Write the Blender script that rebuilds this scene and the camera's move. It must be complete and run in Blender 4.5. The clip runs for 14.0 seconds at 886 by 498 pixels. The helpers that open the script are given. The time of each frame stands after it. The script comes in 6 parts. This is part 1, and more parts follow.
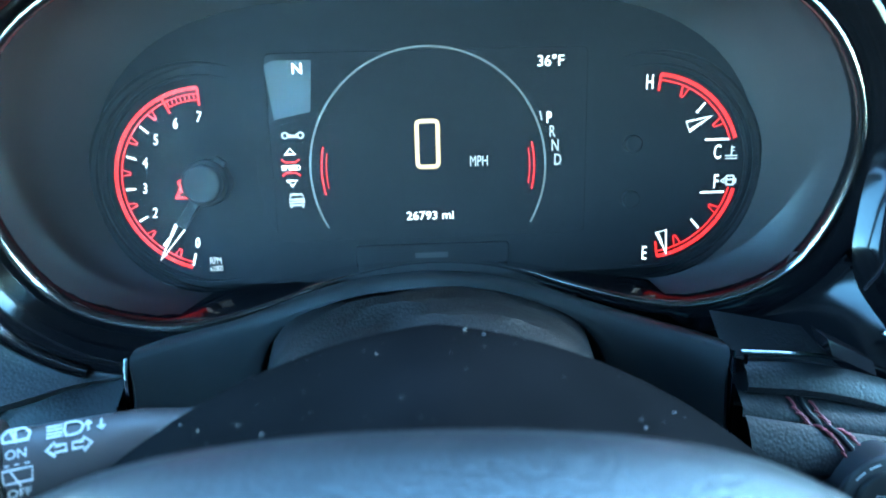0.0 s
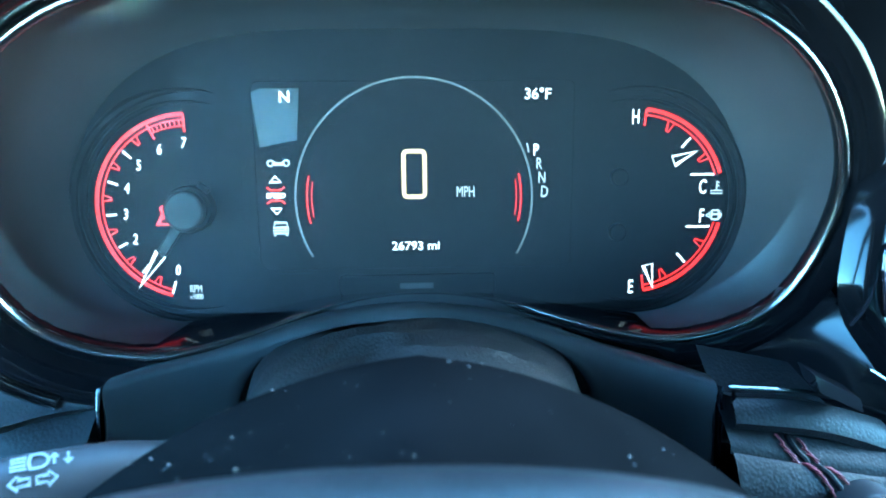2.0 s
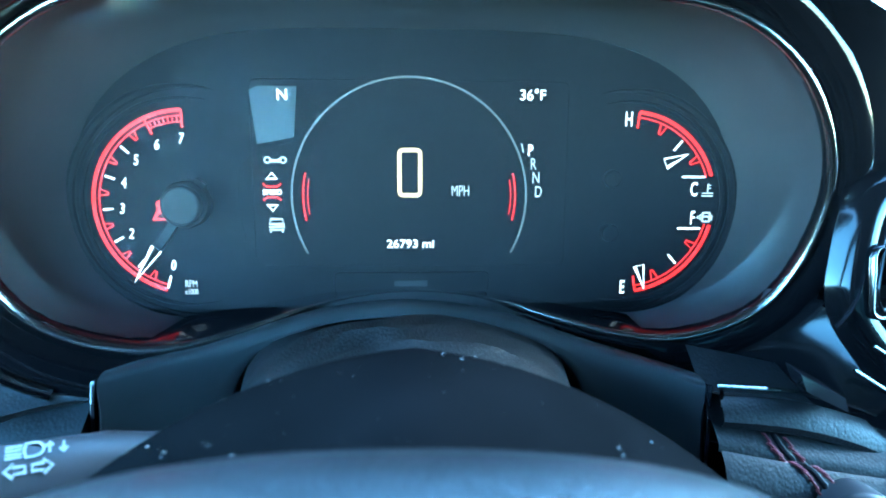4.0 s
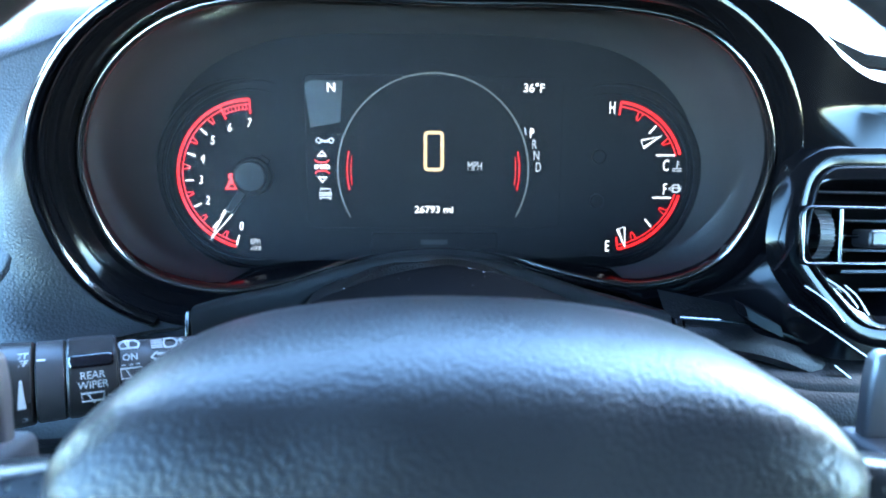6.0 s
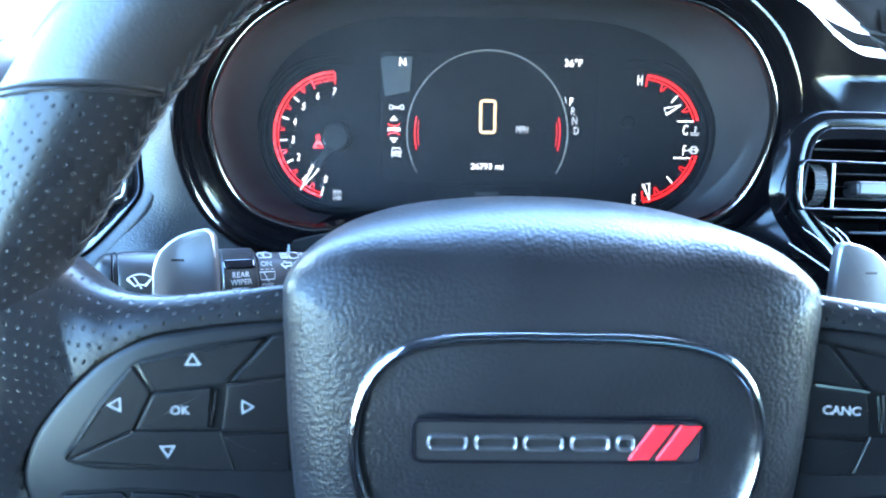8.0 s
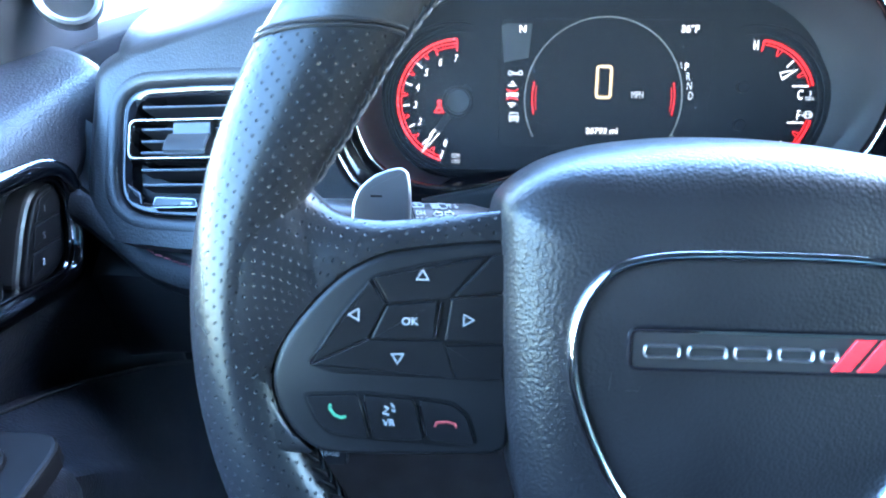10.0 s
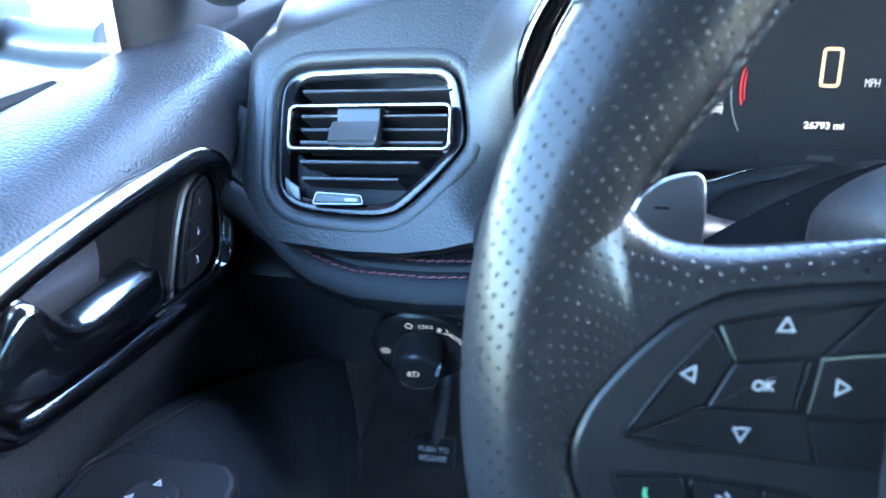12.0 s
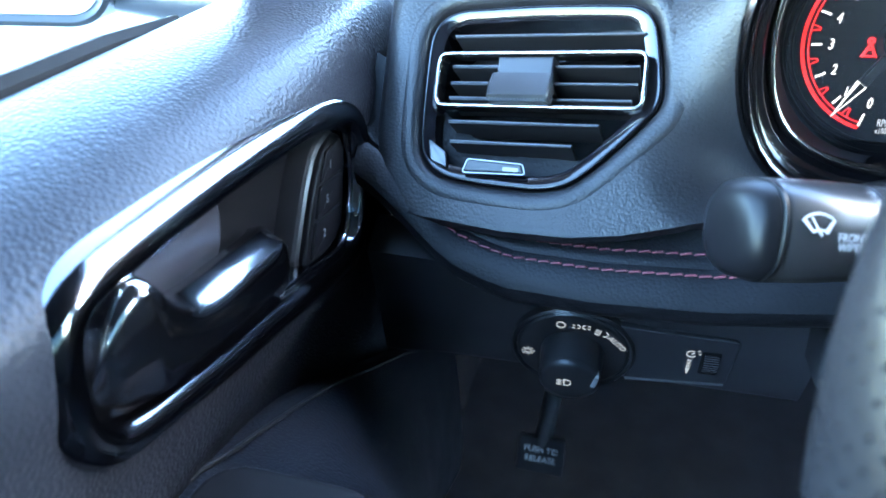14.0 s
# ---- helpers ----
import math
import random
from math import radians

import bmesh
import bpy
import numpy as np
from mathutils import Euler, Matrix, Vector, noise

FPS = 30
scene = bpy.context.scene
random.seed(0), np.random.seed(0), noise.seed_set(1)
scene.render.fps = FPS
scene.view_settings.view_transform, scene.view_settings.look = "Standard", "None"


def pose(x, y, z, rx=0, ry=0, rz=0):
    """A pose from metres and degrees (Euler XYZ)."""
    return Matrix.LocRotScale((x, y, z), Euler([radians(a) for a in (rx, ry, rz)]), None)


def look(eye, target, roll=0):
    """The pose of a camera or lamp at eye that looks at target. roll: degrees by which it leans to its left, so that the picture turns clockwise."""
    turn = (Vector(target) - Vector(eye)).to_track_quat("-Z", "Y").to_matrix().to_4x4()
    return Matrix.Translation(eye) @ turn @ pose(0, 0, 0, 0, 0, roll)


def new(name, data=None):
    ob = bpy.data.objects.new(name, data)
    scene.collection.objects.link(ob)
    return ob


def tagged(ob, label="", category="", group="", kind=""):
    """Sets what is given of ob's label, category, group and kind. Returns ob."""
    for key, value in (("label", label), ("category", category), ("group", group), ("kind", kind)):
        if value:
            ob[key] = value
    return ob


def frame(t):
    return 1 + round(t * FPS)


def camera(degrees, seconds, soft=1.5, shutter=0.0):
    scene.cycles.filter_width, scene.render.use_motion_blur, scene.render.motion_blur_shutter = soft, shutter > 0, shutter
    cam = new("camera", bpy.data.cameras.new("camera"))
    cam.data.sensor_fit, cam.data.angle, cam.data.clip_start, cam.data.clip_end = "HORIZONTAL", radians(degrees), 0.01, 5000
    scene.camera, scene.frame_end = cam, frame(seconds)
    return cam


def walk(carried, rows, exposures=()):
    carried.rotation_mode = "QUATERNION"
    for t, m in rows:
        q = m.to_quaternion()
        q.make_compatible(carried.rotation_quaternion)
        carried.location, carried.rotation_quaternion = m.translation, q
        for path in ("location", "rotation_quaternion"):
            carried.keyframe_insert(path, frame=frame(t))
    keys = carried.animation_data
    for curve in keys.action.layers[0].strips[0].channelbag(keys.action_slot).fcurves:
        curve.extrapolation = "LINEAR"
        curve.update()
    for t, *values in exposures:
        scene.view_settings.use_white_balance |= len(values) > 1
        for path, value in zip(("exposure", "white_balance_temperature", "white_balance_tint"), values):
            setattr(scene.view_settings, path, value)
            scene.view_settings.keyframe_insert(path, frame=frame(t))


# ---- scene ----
cam = camera(69.5, 14.0, soft=1.8)
cam.data.dof.use_dof = True
cam.data.dof.focus_distance, cam.data.dof.aperture_fstop = 0.33, 11.0
METRES, EYE, TILT, LEAN, TURN = 0.43, 0.85, -30.0, 0.0, -2.0
ROWS = [
    (0.0, 0.0, 0.0, 0.0, -0.0, 0.0, 0.0),
    (0.5, 0.0012, 0.0022, 0.0019, -0.28, 1.02, 0.11),
    (1.0, 0.0011, 0.0046, 0.0014, -0.65, 1.8, 0.01),
    (1.5, 0.001, 0.0049, 0.0011, -1.04, 2.48, -0.29),
    (2.0, 0.0005, 0.0079, -0.0022, -1.28, 2.95, -0.74),
    (2.5, 0.0007, 0.0089, -0.0067, -1.5, 3.29, -1.2),
    (5.0, -0.0074, -0.0251, -0.0148, -1.97, 3.24, -1.45),
    (5.5, -0.0165, -0.0937, -0.0304, -1.74, 3.09, -1.44),
    (6.0, -0.0295, -0.1656, -0.0718, -1.88, 3.37, -1.49),
    (6.5, -0.0399, -0.2156, -0.0928, -1.66, 3.14, -1.73),
    (7.0, -0.06, -0.255, -0.1153, -1.41, 3.0, -2.0),
    (9.5, -0.1821, -0.3847, -0.2095, 1.59, 2.49, -2.18),
    (10.0, -0.236, -0.3744, -0.2213, 2.46, 1.99, -2.66),
    (10.5, -0.2854, -0.3466, -0.2283, 3.65, 1.78, -3.32),
    (11.0, -0.3319, -0.3173, -0.2212, 4.98, 1.49, -3.92),
    (11.5, -0.3814, -0.2847, -0.2079, 6.35, 1.05, -4.4),
    (12.0, -0.4318, -0.2588, -0.2009, 7.82, 0.62, -4.72),
    (12.5, -0.4728, -0.2094, -0.1972, 9.65, 0.24, -5.05),
    (13.0, -0.5114, -0.1712, -0.1985, 11.52, -0.42, -5.55),
    (13.5, -0.5341, -0.1365, -0.2047, 13.28, -1.16, -6.39),
    (14.0, -0.5588, -0.1175, -0.2092, 15.3, -1.97, -7.71),
]
walk(cam, [(t, pose(0, 0, EYE, TILT, LEAN, TURN) @ pose(METRES * x, METRES * y, METRES * z, 90 + pitch, roll, yaw)) for t, x, y, z, yaw, pitch, roll in ROWS],
     exposures=[(0.0, 6.75, 5000, -14), (2.5, 6.95, 4600, -18), (5.0, 6.9, 4700, -9), (5.5, 6.35, 5500, -1), (7.0, 6.65, 5650, 8), (10.0, 6.9, 5600, 10), (12.0, 6.7, 6000, 11), (14.0, 6.65, 6200, 9)])

# ---- world, sun, exposure ----
SUN_EL, SUN_AZ = 29.0, 72.0
world = bpy.data.worlds.new("world")
scene.world = world
world.use_nodes = True
sky = world.node_tree.nodes.new("ShaderNodeTexSky")
sky.sky_type = "NISHITA"
sky.sun_disc = False
sky.dust_density = 0.3
sky.ozone_density = 1.5
sky.sun_elevation = radians(SUN_EL)
sky.sun_rotation = radians(SUN_AZ)
world.node_tree.links.new(sky.outputs[0], world.node_tree.nodes["Background"].inputs[0])
world.node_tree.nodes["Background"].inputs[1].default_value = 0.135
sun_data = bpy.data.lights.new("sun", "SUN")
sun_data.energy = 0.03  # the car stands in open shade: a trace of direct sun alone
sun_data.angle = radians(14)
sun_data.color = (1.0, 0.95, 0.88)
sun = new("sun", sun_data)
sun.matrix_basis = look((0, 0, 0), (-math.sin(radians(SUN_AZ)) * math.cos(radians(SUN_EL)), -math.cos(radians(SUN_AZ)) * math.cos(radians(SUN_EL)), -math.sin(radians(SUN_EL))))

# ---- materials ----
def material(name, base, rough=0.5, metal=0.0, grain=None, scale=500.0, bump=0.3, depth=0.0004, vary=0.25, coat=0.0, spec=0.5):
    """A surface: base colour, gloss, fine relief ('leather', 'fine', 'brush', 'carpet') and two scales of unevenness."""
    m = bpy.data.materials.new(name)
    m.use_nodes = True
    n, l = m.node_tree.nodes, m.node_tree.links
    p = n["Principled BSDF"]
    p.inputs["Metallic"].default_value = metal
    p.inputs["Coat Weight"].default_value = coat
    p.inputs["Coat Roughness"].default_value = 0.04
    p.inputs["Specular IOR Level"].default_value = spec
    co = n.new("ShaderNodeTexCoord")
    big = n.new("ShaderNodeTexNoise")
    big.inputs["Scale"].default_value = 22.0
    big.inputs["Detail"].default_value = 5.0
    l.new(co.outputs["Object"], big.inputs["Vector"])
    ramp = n.new("ShaderNodeMapRange")
    ramp.inputs["From Min"].default_value, ramp.inputs["From Max"].default_value = 0.3, 0.7
    ramp.inputs["To Min"].default_value, ramp.inputs["To Max"].default_value = 1.0 - vary, 1.0 + vary
    l.new(big.outputs["Fac"], ramp.inputs["Value"])
    mul = n.new("ShaderNodeVectorMath")
    mul.operation = "SCALE"
    mul.inputs[0].default_value = base
    l.new(ramp.outputs[0], mul.inputs["Scale"])
    l.new(mul.outputs[0], p.inputs["Base Color"])
    r2 = n.new("ShaderNodeMapRange")
    r2.inputs["From Min"].default_value, r2.inputs["From Max"].default_value = 0.3, 0.7
    r2.inputs["To Min"].default_value, r2.inputs["To Max"].default_value = rough * 0.88, min(1.0, rough * 1.12)
    l.new(big.outputs["Fac"], r2.inputs["Value"])
    l.new(r2.outputs[0], p.inputs["Roughness"])
    if grain:
        b = n.new("ShaderNodeBump")
        b.inputs["Strength"].default_value = bump
        b.inputs["Distance"].default_value = depth
        if grain == "leather":
            warp = n.new("ShaderNodeTexNoise")
            warp.inputs["Scale"].default_value = scale * 0.5
            l.new(co.outputs["Object"], warp.inputs["Vector"])
            add = n.new("ShaderNodeVectorMath")
            add.operation = "MULTIPLY_ADD"
            add.inputs[1].default_value = (0.6 / scale,) * 3
            l.new(warp.outputs["Color"], add.inputs[0])
            l.new(co.outputs["Object"], add.inputs[2])
            v = n.new("ShaderNodeTexVoronoi")
            v.feature = "SMOOTH_F1"
            v.inputs["Scale"].default_value = scale
            v.inputs["Smoothness"].default_value = 0.35
            l.new(add.outputs[0], v.inputs["Vector"])
            inv = n.new("ShaderNodeMath")
            inv.operation = "MULTIPLY"
            inv.inputs[1].default_value = -1.0
            l.new(v.outputs["Distance"], inv.inputs[0])
            l.new(inv.outputs[0], b.inputs["Height"])
        else:
            t = n.new("ShaderNodeTexNoise")
            t.inputs["Scale"].default_value = scale
            t.inputs["Detail"].default_value = 3.0
            if grain == "brush":
                mp = n.new("ShaderNodeMapping")
                mp.inputs["Scale"].default_value = (0.06, 1.0, 1.0)
                l.new(co.outputs["Object"], mp.inputs["Vector"])
                l.new(mp.outputs[0], t.inputs["Vector"])
            else:
                l.new(co.outputs["Object"], t.inputs["Vector"])
            l.new(t.outputs["Fac"], b.inputs["Height"])
        l.new(b.outputs[0], p.inputs["Normal"])
    return m


def perforated(name, base, rough, pitch):
    """Leather with a staggered grid of punched dimples, laid out on the surface's own lengths."""
    m = material(name, base, rough, grain="leather", scale=900.0, bump=0.2, depth=0.0003, spec=0.16)
    n, l = m.node_tree.nodes, m.node_tree.links
    p = n["Principled BSDF"]
    uv = n.new("ShaderNodeUVMap")
    mp = n.new("ShaderNodeMapping")
    mp.inputs["Rotation"].default_value = (0, 0, radians(45))
    mp.inputs["Scale"].default_value = (1.0 / pitch,) * 3
    l.new(uv.outputs[0], mp.inputs["Vector"])
    v = n.new("ShaderNodeTexVoronoi")
    v.voronoi_dimensions = "2D"
    v.inputs["Scale"].default_value = 1.0
    v.inputs["Randomness"].default_value = 0.0
    l.new(mp.outputs[0], v.inputs["Vector"])
    hole = n.new("ShaderNodeMapRange")
    hole.interpolation_type = "SMOOTHSTEP"
    hole.inputs["From Min"].default_value, hole.inputs["From Max"].default_value = 0.05, 0.17
    l.new(v.outputs["Distance"], hole.inputs["Value"])
    b = n.new("ShaderNodeBump")
    b.inputs["Strength"].default_value = 1.0
    b.inputs["Distance"].default_value = 0.0011
    l.new(hole.outputs[0], b.inputs["Height"])
    old = p.inputs["Normal"].links[0].from_socket
    l.new(old, b.inputs["Normal"])
    l.new(b.outputs[0], p.inputs["Normal"])
    return m


def glowing(name, colour, strength):
    m = bpy.data.materials.new(name)
    m.use_nodes = True
    p = m.node_tree.nodes["Principled BSDF"]
    p.inputs["Base Color"].default_value = (*[c * 0.04 for c in colour], 1)
    p.inputs["Emission Color"].default_value = (*colour, 1)
    p.inputs["Emission Strength"].default_value = strength
    return m


def clear(name, tint=(1, 1, 1), ior=1.45, rough=0.0, haze=0.0):
    """Thin clear pane: it lets light through and mirrors by Fresnel."""
    m = bpy.data.materials.new(name)
    m.use_nodes = True
    n, l = m.node_tree.nodes, m.node_tree.links
    out = n["Material Output"]
    n.remove(n["Principled BSDF"])
    tr, gl, mix, fr = n.new("ShaderNodeBsdfTransparent"), n.new("ShaderNodeBsdfGlossy"), n.new("ShaderNodeMixShader"), n.new("ShaderNodeFresnel")
    tr.inputs[0].default_value = (*tint, 1)
    gl.inputs["Roughness"].default_value = rough
    fr.inputs["IOR"].default_value = ior
    l.new(fr.outputs[0], mix.inputs[0])
    l.new(tr.outputs[0], mix.inputs[1])
    l.new(gl.outputs[0], mix.inputs[2])
    # a small pale diffuse share imitates the veil of glare on the pane
    if haze:
        df, dm = n.new("ShaderNodeBsdfDiffuse"), n.new("ShaderNodeMixShader")
        df.inputs[0].default_value = (0.55, 0.6, 0.66, 1)
        dm.inputs[0].default_value = haze
        l.new(mix.outputs[0], dm.inputs[1])
        l.new(df.outputs[0], dm.inputs[2])
        l.new(dm.outputs[0], out.inputs["Surface"])
    else:
        l.new(mix.outputs[0], out.inputs["Surface"])
    return m


hub_leather = material("hub_leather", (0.0055, 0.0057, 0.0065), 0.36, grain="leather", scale=760, bump=0.5, depth=0.0004, spec=0.17)
rim_leather = material("rim_leather", (0.0112, 0.01134, 0.01204), 0.32, grain="leather", scale=1000, bump=0.22, depth=0.0003, spec=0.32)
grip_leather = perforated("grip_leather", (0.0065, 0.0067, 0.0074), 0.28, 0.0041)
dash_vinyl = material("dash_vinyl", (0.0095, 0.0099, 0.0112), 0.42, grain="leather", scale=700, bump=0.34, depth=0.0005, spec=0.24)
door_vinyl = material("door_vinyl", (0.0098, 0.0106, 0.0130), 0.34, grain="leather", scale=600, bump=0.5, depth=0.0006, spec=0.095)
bolster_leather = material("bolster_leather", (0.0072, 0.0075, 0.0086), 0.40, grain="leather", scale=620, bump=0.36, depth=0.0005, spec=0.08)
black_plastic = material("black_plastic", (0.017, 0.0176, 0.0194), 0.38, grain="fine", scale=1500, bump=0.15, depth=0.0002, spec=0.3)
trim_plastic = material("trim_plastic", (0.012, 0.01212, 0.01272), 0.36, grain="fine", scale=1800, bump=0.15, depth=0.0002, spec=0.35)
button_plastic = material("button_plastic", (0.009, 0.00909, 0.00954), 0.34, grain="fine", scale=2500, bump=0.12, depth=0.0001, spec=0.3)
key_black = material("key_black", (0.0026, 0.0027, 0.0031), 0.34, grain="fine", scale=2500, bump=0.1, depth=0.0001, spec=0.12)
gloss_black = material("gloss_black", (0.004, 0.004, 0.005), 0.08, spec=0.45)
ring_black = material("ring_black", (0.002, 0.002, 0.0024), 0.12, spec=0.15)
dial_black = material("dial_black", (0.0022, 0.0022, 0.0024), 0.5, spec=0.05)
screen_black = material("screen_black", (0.0022, 0.0022, 0.0024), 0.5, spec=0.05)
funnel_grey = material("funnel_grey", (0.014, 0.01428, 0.0154), 0.5, grain="fine", scale=1400, bump=0.08, depth=0.0002, spec=0.2)
chrome = material("chrome", (0.5, 0.51, 0.54), 0.09, metal=1.0, vary=0.05)
dark_chrome = material("dark_chrome", (0.3, 0.3, 0.32), 0.13, metal=1.0, vary=0.1)
black_chrome = material("black_chrome", (0.085, 0.085, 0.092), 0.13, metal=1.0, vary=0.1)
paddle_silver = material("paddle_silver", (0.19, 0.193, 0.20), 0.32, metal=0.9, grain="fine", scale=3000, bump=0.08, depth=0.0001, vary=0.08)
print_white = material("print_white", (0.21, 0.214, 0.218), 0.5, vary=0.08)
bezel_satin = material("bezel_satin", (0.0042, 0.0044, 0.0049), 0.36, grain="fine", scale=2200, bump=0.15, depth=0.0001, spec=0.13)
gaiter_leather = material("gaiter_leather", (0.0038, 0.0040, 0.0044), 0.5, grain="leather", scale=900, bump=0.5, depth=0.0005, spec=0.1)
bezel_chrome = material("bezel_chrome", (0.13, 0.13, 0.14), 0.12, metal=1.0, vary=0.1)
pedal_white = material("pedal_white", (0.75, 0.76, 0.78), 0.5, vary=0.08)
cap_grey = material("cap_grey", (0.006, 0.0062, 0.0066), 0.42, grain="fine", scale=2000, bump=0.1, depth=0.0001, spec=0.1)
pad_grey = material("pad_grey", (0.013, 0.014, 0.017), 0.42, grain="fine", scale=1600, bump=0.1, depth=0.0002, spec=0.35)
switch_black = material("switch_black", (0.005, 0.005, 0.0055), 0.4, grain="fine", scale=2000, bump=0.1, depth=0.0001, spec=0.06)
slat_grey = material("slat_grey", (0.05, 0.052, 0.056), 0.3, spec=0.5)
key_white = material("key_white", (0.125, 0.129, 0.133), 0.5, vary=0.08)
print_green = material("print_green", (0.03, 0.13, 0.06), 0.5, vary=0.08)
print_red = material("print_red", (0.14, 0.015, 0.015), 0.5, vary=0.08)
stripe_red = material("stripe_red", (0.5, 0.01, 0.015), 0.25, vary=0.05, coat=0.3)
thread_red = material("thread_red", (0.10, 0.010, 0.016), 0.6, vary=0.15)
thread_black = material("thread_black", (0.004, 0.004, 0.0045), 0.6, vary=0.2, spec=0.15)
carpet = material("carpet", (0.018, 0.0186, 0.0204), 0.95, grain="fine", scale=700, bump=0.8, depth=0.002, spec=0.05)
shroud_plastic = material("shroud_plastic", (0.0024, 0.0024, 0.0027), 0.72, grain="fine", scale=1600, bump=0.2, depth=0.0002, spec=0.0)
cover_plastic = material("cover_plastic", (0.0115, 0.0122, 0.0128), 0.42, grain="fine", scale=1600, bump=0.15, depth=0.0002, spec=0.25)
headliner = material("headliner", (0.05, 0.051, 0.054), 0.9, grain="fine", scale=900, bump=0.4, depth=0.0005)
foam_black = material("foam_black", (0.0054, 0.0054, 0.0054), 0.9, spec=0.1)
dust = material("dust", (0.05, 0.05, 0.053), 0.9)
edge_bright = material("edge_bright", (0.24, 0.2325, 0.225), 0.20, metal=1.0, vary=0.08)
beige_seal = material("beige_seal", (0.3, 0.28, 0.25), 0.6)
asphalt = material("asphalt", (0.16, 0.16, 0.16), 0.9, grain="fine", scale=60, bump=0.5, depth=0.004)
body_paint = material("body_paint", (0.02, 0.02, 0.024), 0.35, coat=0.25)
mirror_glass = material("mirror_glass", (0.85, 0.86, 0.88), 0.03, metal=1.0, vary=0.02)
lit_white = glowing("lit_white", (1.0, 0.97, 0.95), 0.0288)
lit_dim = glowing("lit_dim", (0.85, 0.90, 0.95), 0.0128)
lit_gold = glowing("lit_gold", (0.95, 0.63, 0.30), 0.0216)
lit_red = glowing("lit_red", (1.0, 0.010, 0.007), 0.026)
lit_ring = glowing("lit_ring", (0.62, 0.70, 0.68), 0.0034)
faint_grey = glowing("faint_grey", (0.0048, 0.0060, 0.0066), 0.0004)
lit_print = glowing("lit_print", (0.9, 0.97, 1.0), 0.0065)
lens_clear = clear("lens_clear", ior=1.16, rough=0.04, haze=0.012)
privacy_glass = clear("privacy_glass", (0.13, 0.165, 0.18), 1.3)
window_clear = clear("window_clear", (0.86, 0.93, 0.93), 1.02)

# ---- builders (local lengths in millimetres) ----
def thing(name, m, label, category, group="", kind=""):
    ob = new(name)
    ob.matrix_basis = m
    ob.empty_display_size = 0.02
    return tagged(ob, label, category, group, kind)


def build(name, verts, faces, mat, parent=None, label="", uvs=None, sharp=38.0):
    me = bpy.data.meshes.new(name)
    me.from_pydata([(x * 0.001, y * 0.001, z * 0.001) for x, y, z in verts], [], faces)
    bm = bmesh.new()
    bm.from_mesh(me)
    if uvs is not None:
        lay = bm.loops.layers.uv.new("UVMap")
        for f in bm.faces:
            for lp in f.loops:
                lp[lay].uv = uvs[lp.vert.index]
    bmesh.ops.recalc_face_normals(bm, faces=bm.faces)
    bm.to_mesh(me)
    bm.free()
    me.materials.append(mat)
    me.polygons.foreach_set("use_smooth", [True] * len(me.polygons))
    me.set_sharp_from_angle(angle=radians(sharp))
    ob = new(name, me)
    ob.parent = parent
    if label:
        tagged(ob, label)
    return ob


def loft(name, rings, mat, parent=None, label="", closed=True, around=False, caps=(False, False), uv=False, sharp=38.0):
    """A skin over rings of points. closed: each ring is a loop; around: the last ring joins the first; uv: lengths along the skin, in metres."""
    k = len(rings[0])
    if uv and closed:
        rings = [list(r) + [r[0]] for r in rings]
        k += 1
    verts = [p for r in rings for p in r]
    faces = []
    cols = k if closed and not uv else k - 1
    for i in range(len(rings) if around else len(rings) - 1):
        j = (i + 1) % len(rings)
        for c in range(cols):
            d = (c + 1) % k
            faces.append((i * k + c, i * k + d, j * k + d, j * k + c))
    if caps[0]:
        faces.append(tuple(range(k)))
    if caps[1]:
        faces.append(tuple((len(rings) - 1) * k + c for c in range(k)))
    uvs = None
    if uv:
        uvs, run = [], 0.0
        for i, r in enumerate(rings):
            if i:
                run += (Vector(r[k // 2]) - Vector(rings[i - 1][k // 2])).length
            across = 0.0
            for c, p in enumerate(r):
                if c:
                    across += (Vector(p) - Vector(r[c - 1])).length
                uvs.append((run * 0.001, across * 0.001))
    return build(name, verts, faces, mat, parent, label, uvs, sharp)


def smooth_path(pts, per=6, closed=True):
    """Points on a smooth curve through pts."""
    n, out = len(pts), []
    P = [Vector(p) for p in pts]
    for i in range(n if closed else n - 1):
        if closed:
            a, b, c, d = P[i - 1], P[i], P[(i + 1) % n], P[(i + 2) % n]
        else:
            a, b, c, d = P[max(i - 1, 0)], P[i], P[i + 1], P[min(i + 2, n - 1)]
        for s in range(per):
            t = s / per
            out.append(tuple(0.5 * ((2 * b) + (c - a) * t + (2 * a - 5 * b + 4 * c - d) * t * t + (3 * b - a - 3 * c + d) * t ** 3)))
    if not closed:
        out.append(tuple(P[-1]))
    return out


def both(half):
    """A closed outline from its right half, listed from top middle to bottom middle."""
    return [(x, y) for x, y in half] + [(-x, y) for x, y in reversed(half) if abs(x) > 1e-6]


def rounded(pts, r, per=5):
    """A polygon with rounded corners; r: one radius or one a corner."""
    out, n = [], len(pts)
    rr = r if isinstance(r, (list, tuple)) else [r] * n
    for i in range(n):
        a, b, c = Vector(pts[i - 1]), Vector(pts[i]), Vector(pts[(i + 1) % n])
        u, v = (a - b), (c - b)
        cut = min(rr[i], 0.48 * u.length, 0.48 * v.length)
        p, q = b + u.normalized() * cut, b + v.normalized() * cut
        for s in range(per + 1):
            t = s / per
            out.append(tuple((1 - t) ** 2 * p + 2 * t * (1 - t) * b + t * t * q))
    return out


def area(pts):
    return 0.5 * sum(pts[i - 1][0] * pts[i][1] - pts[i][0] * pts[i - 1][1] for i in range(len(pts)))


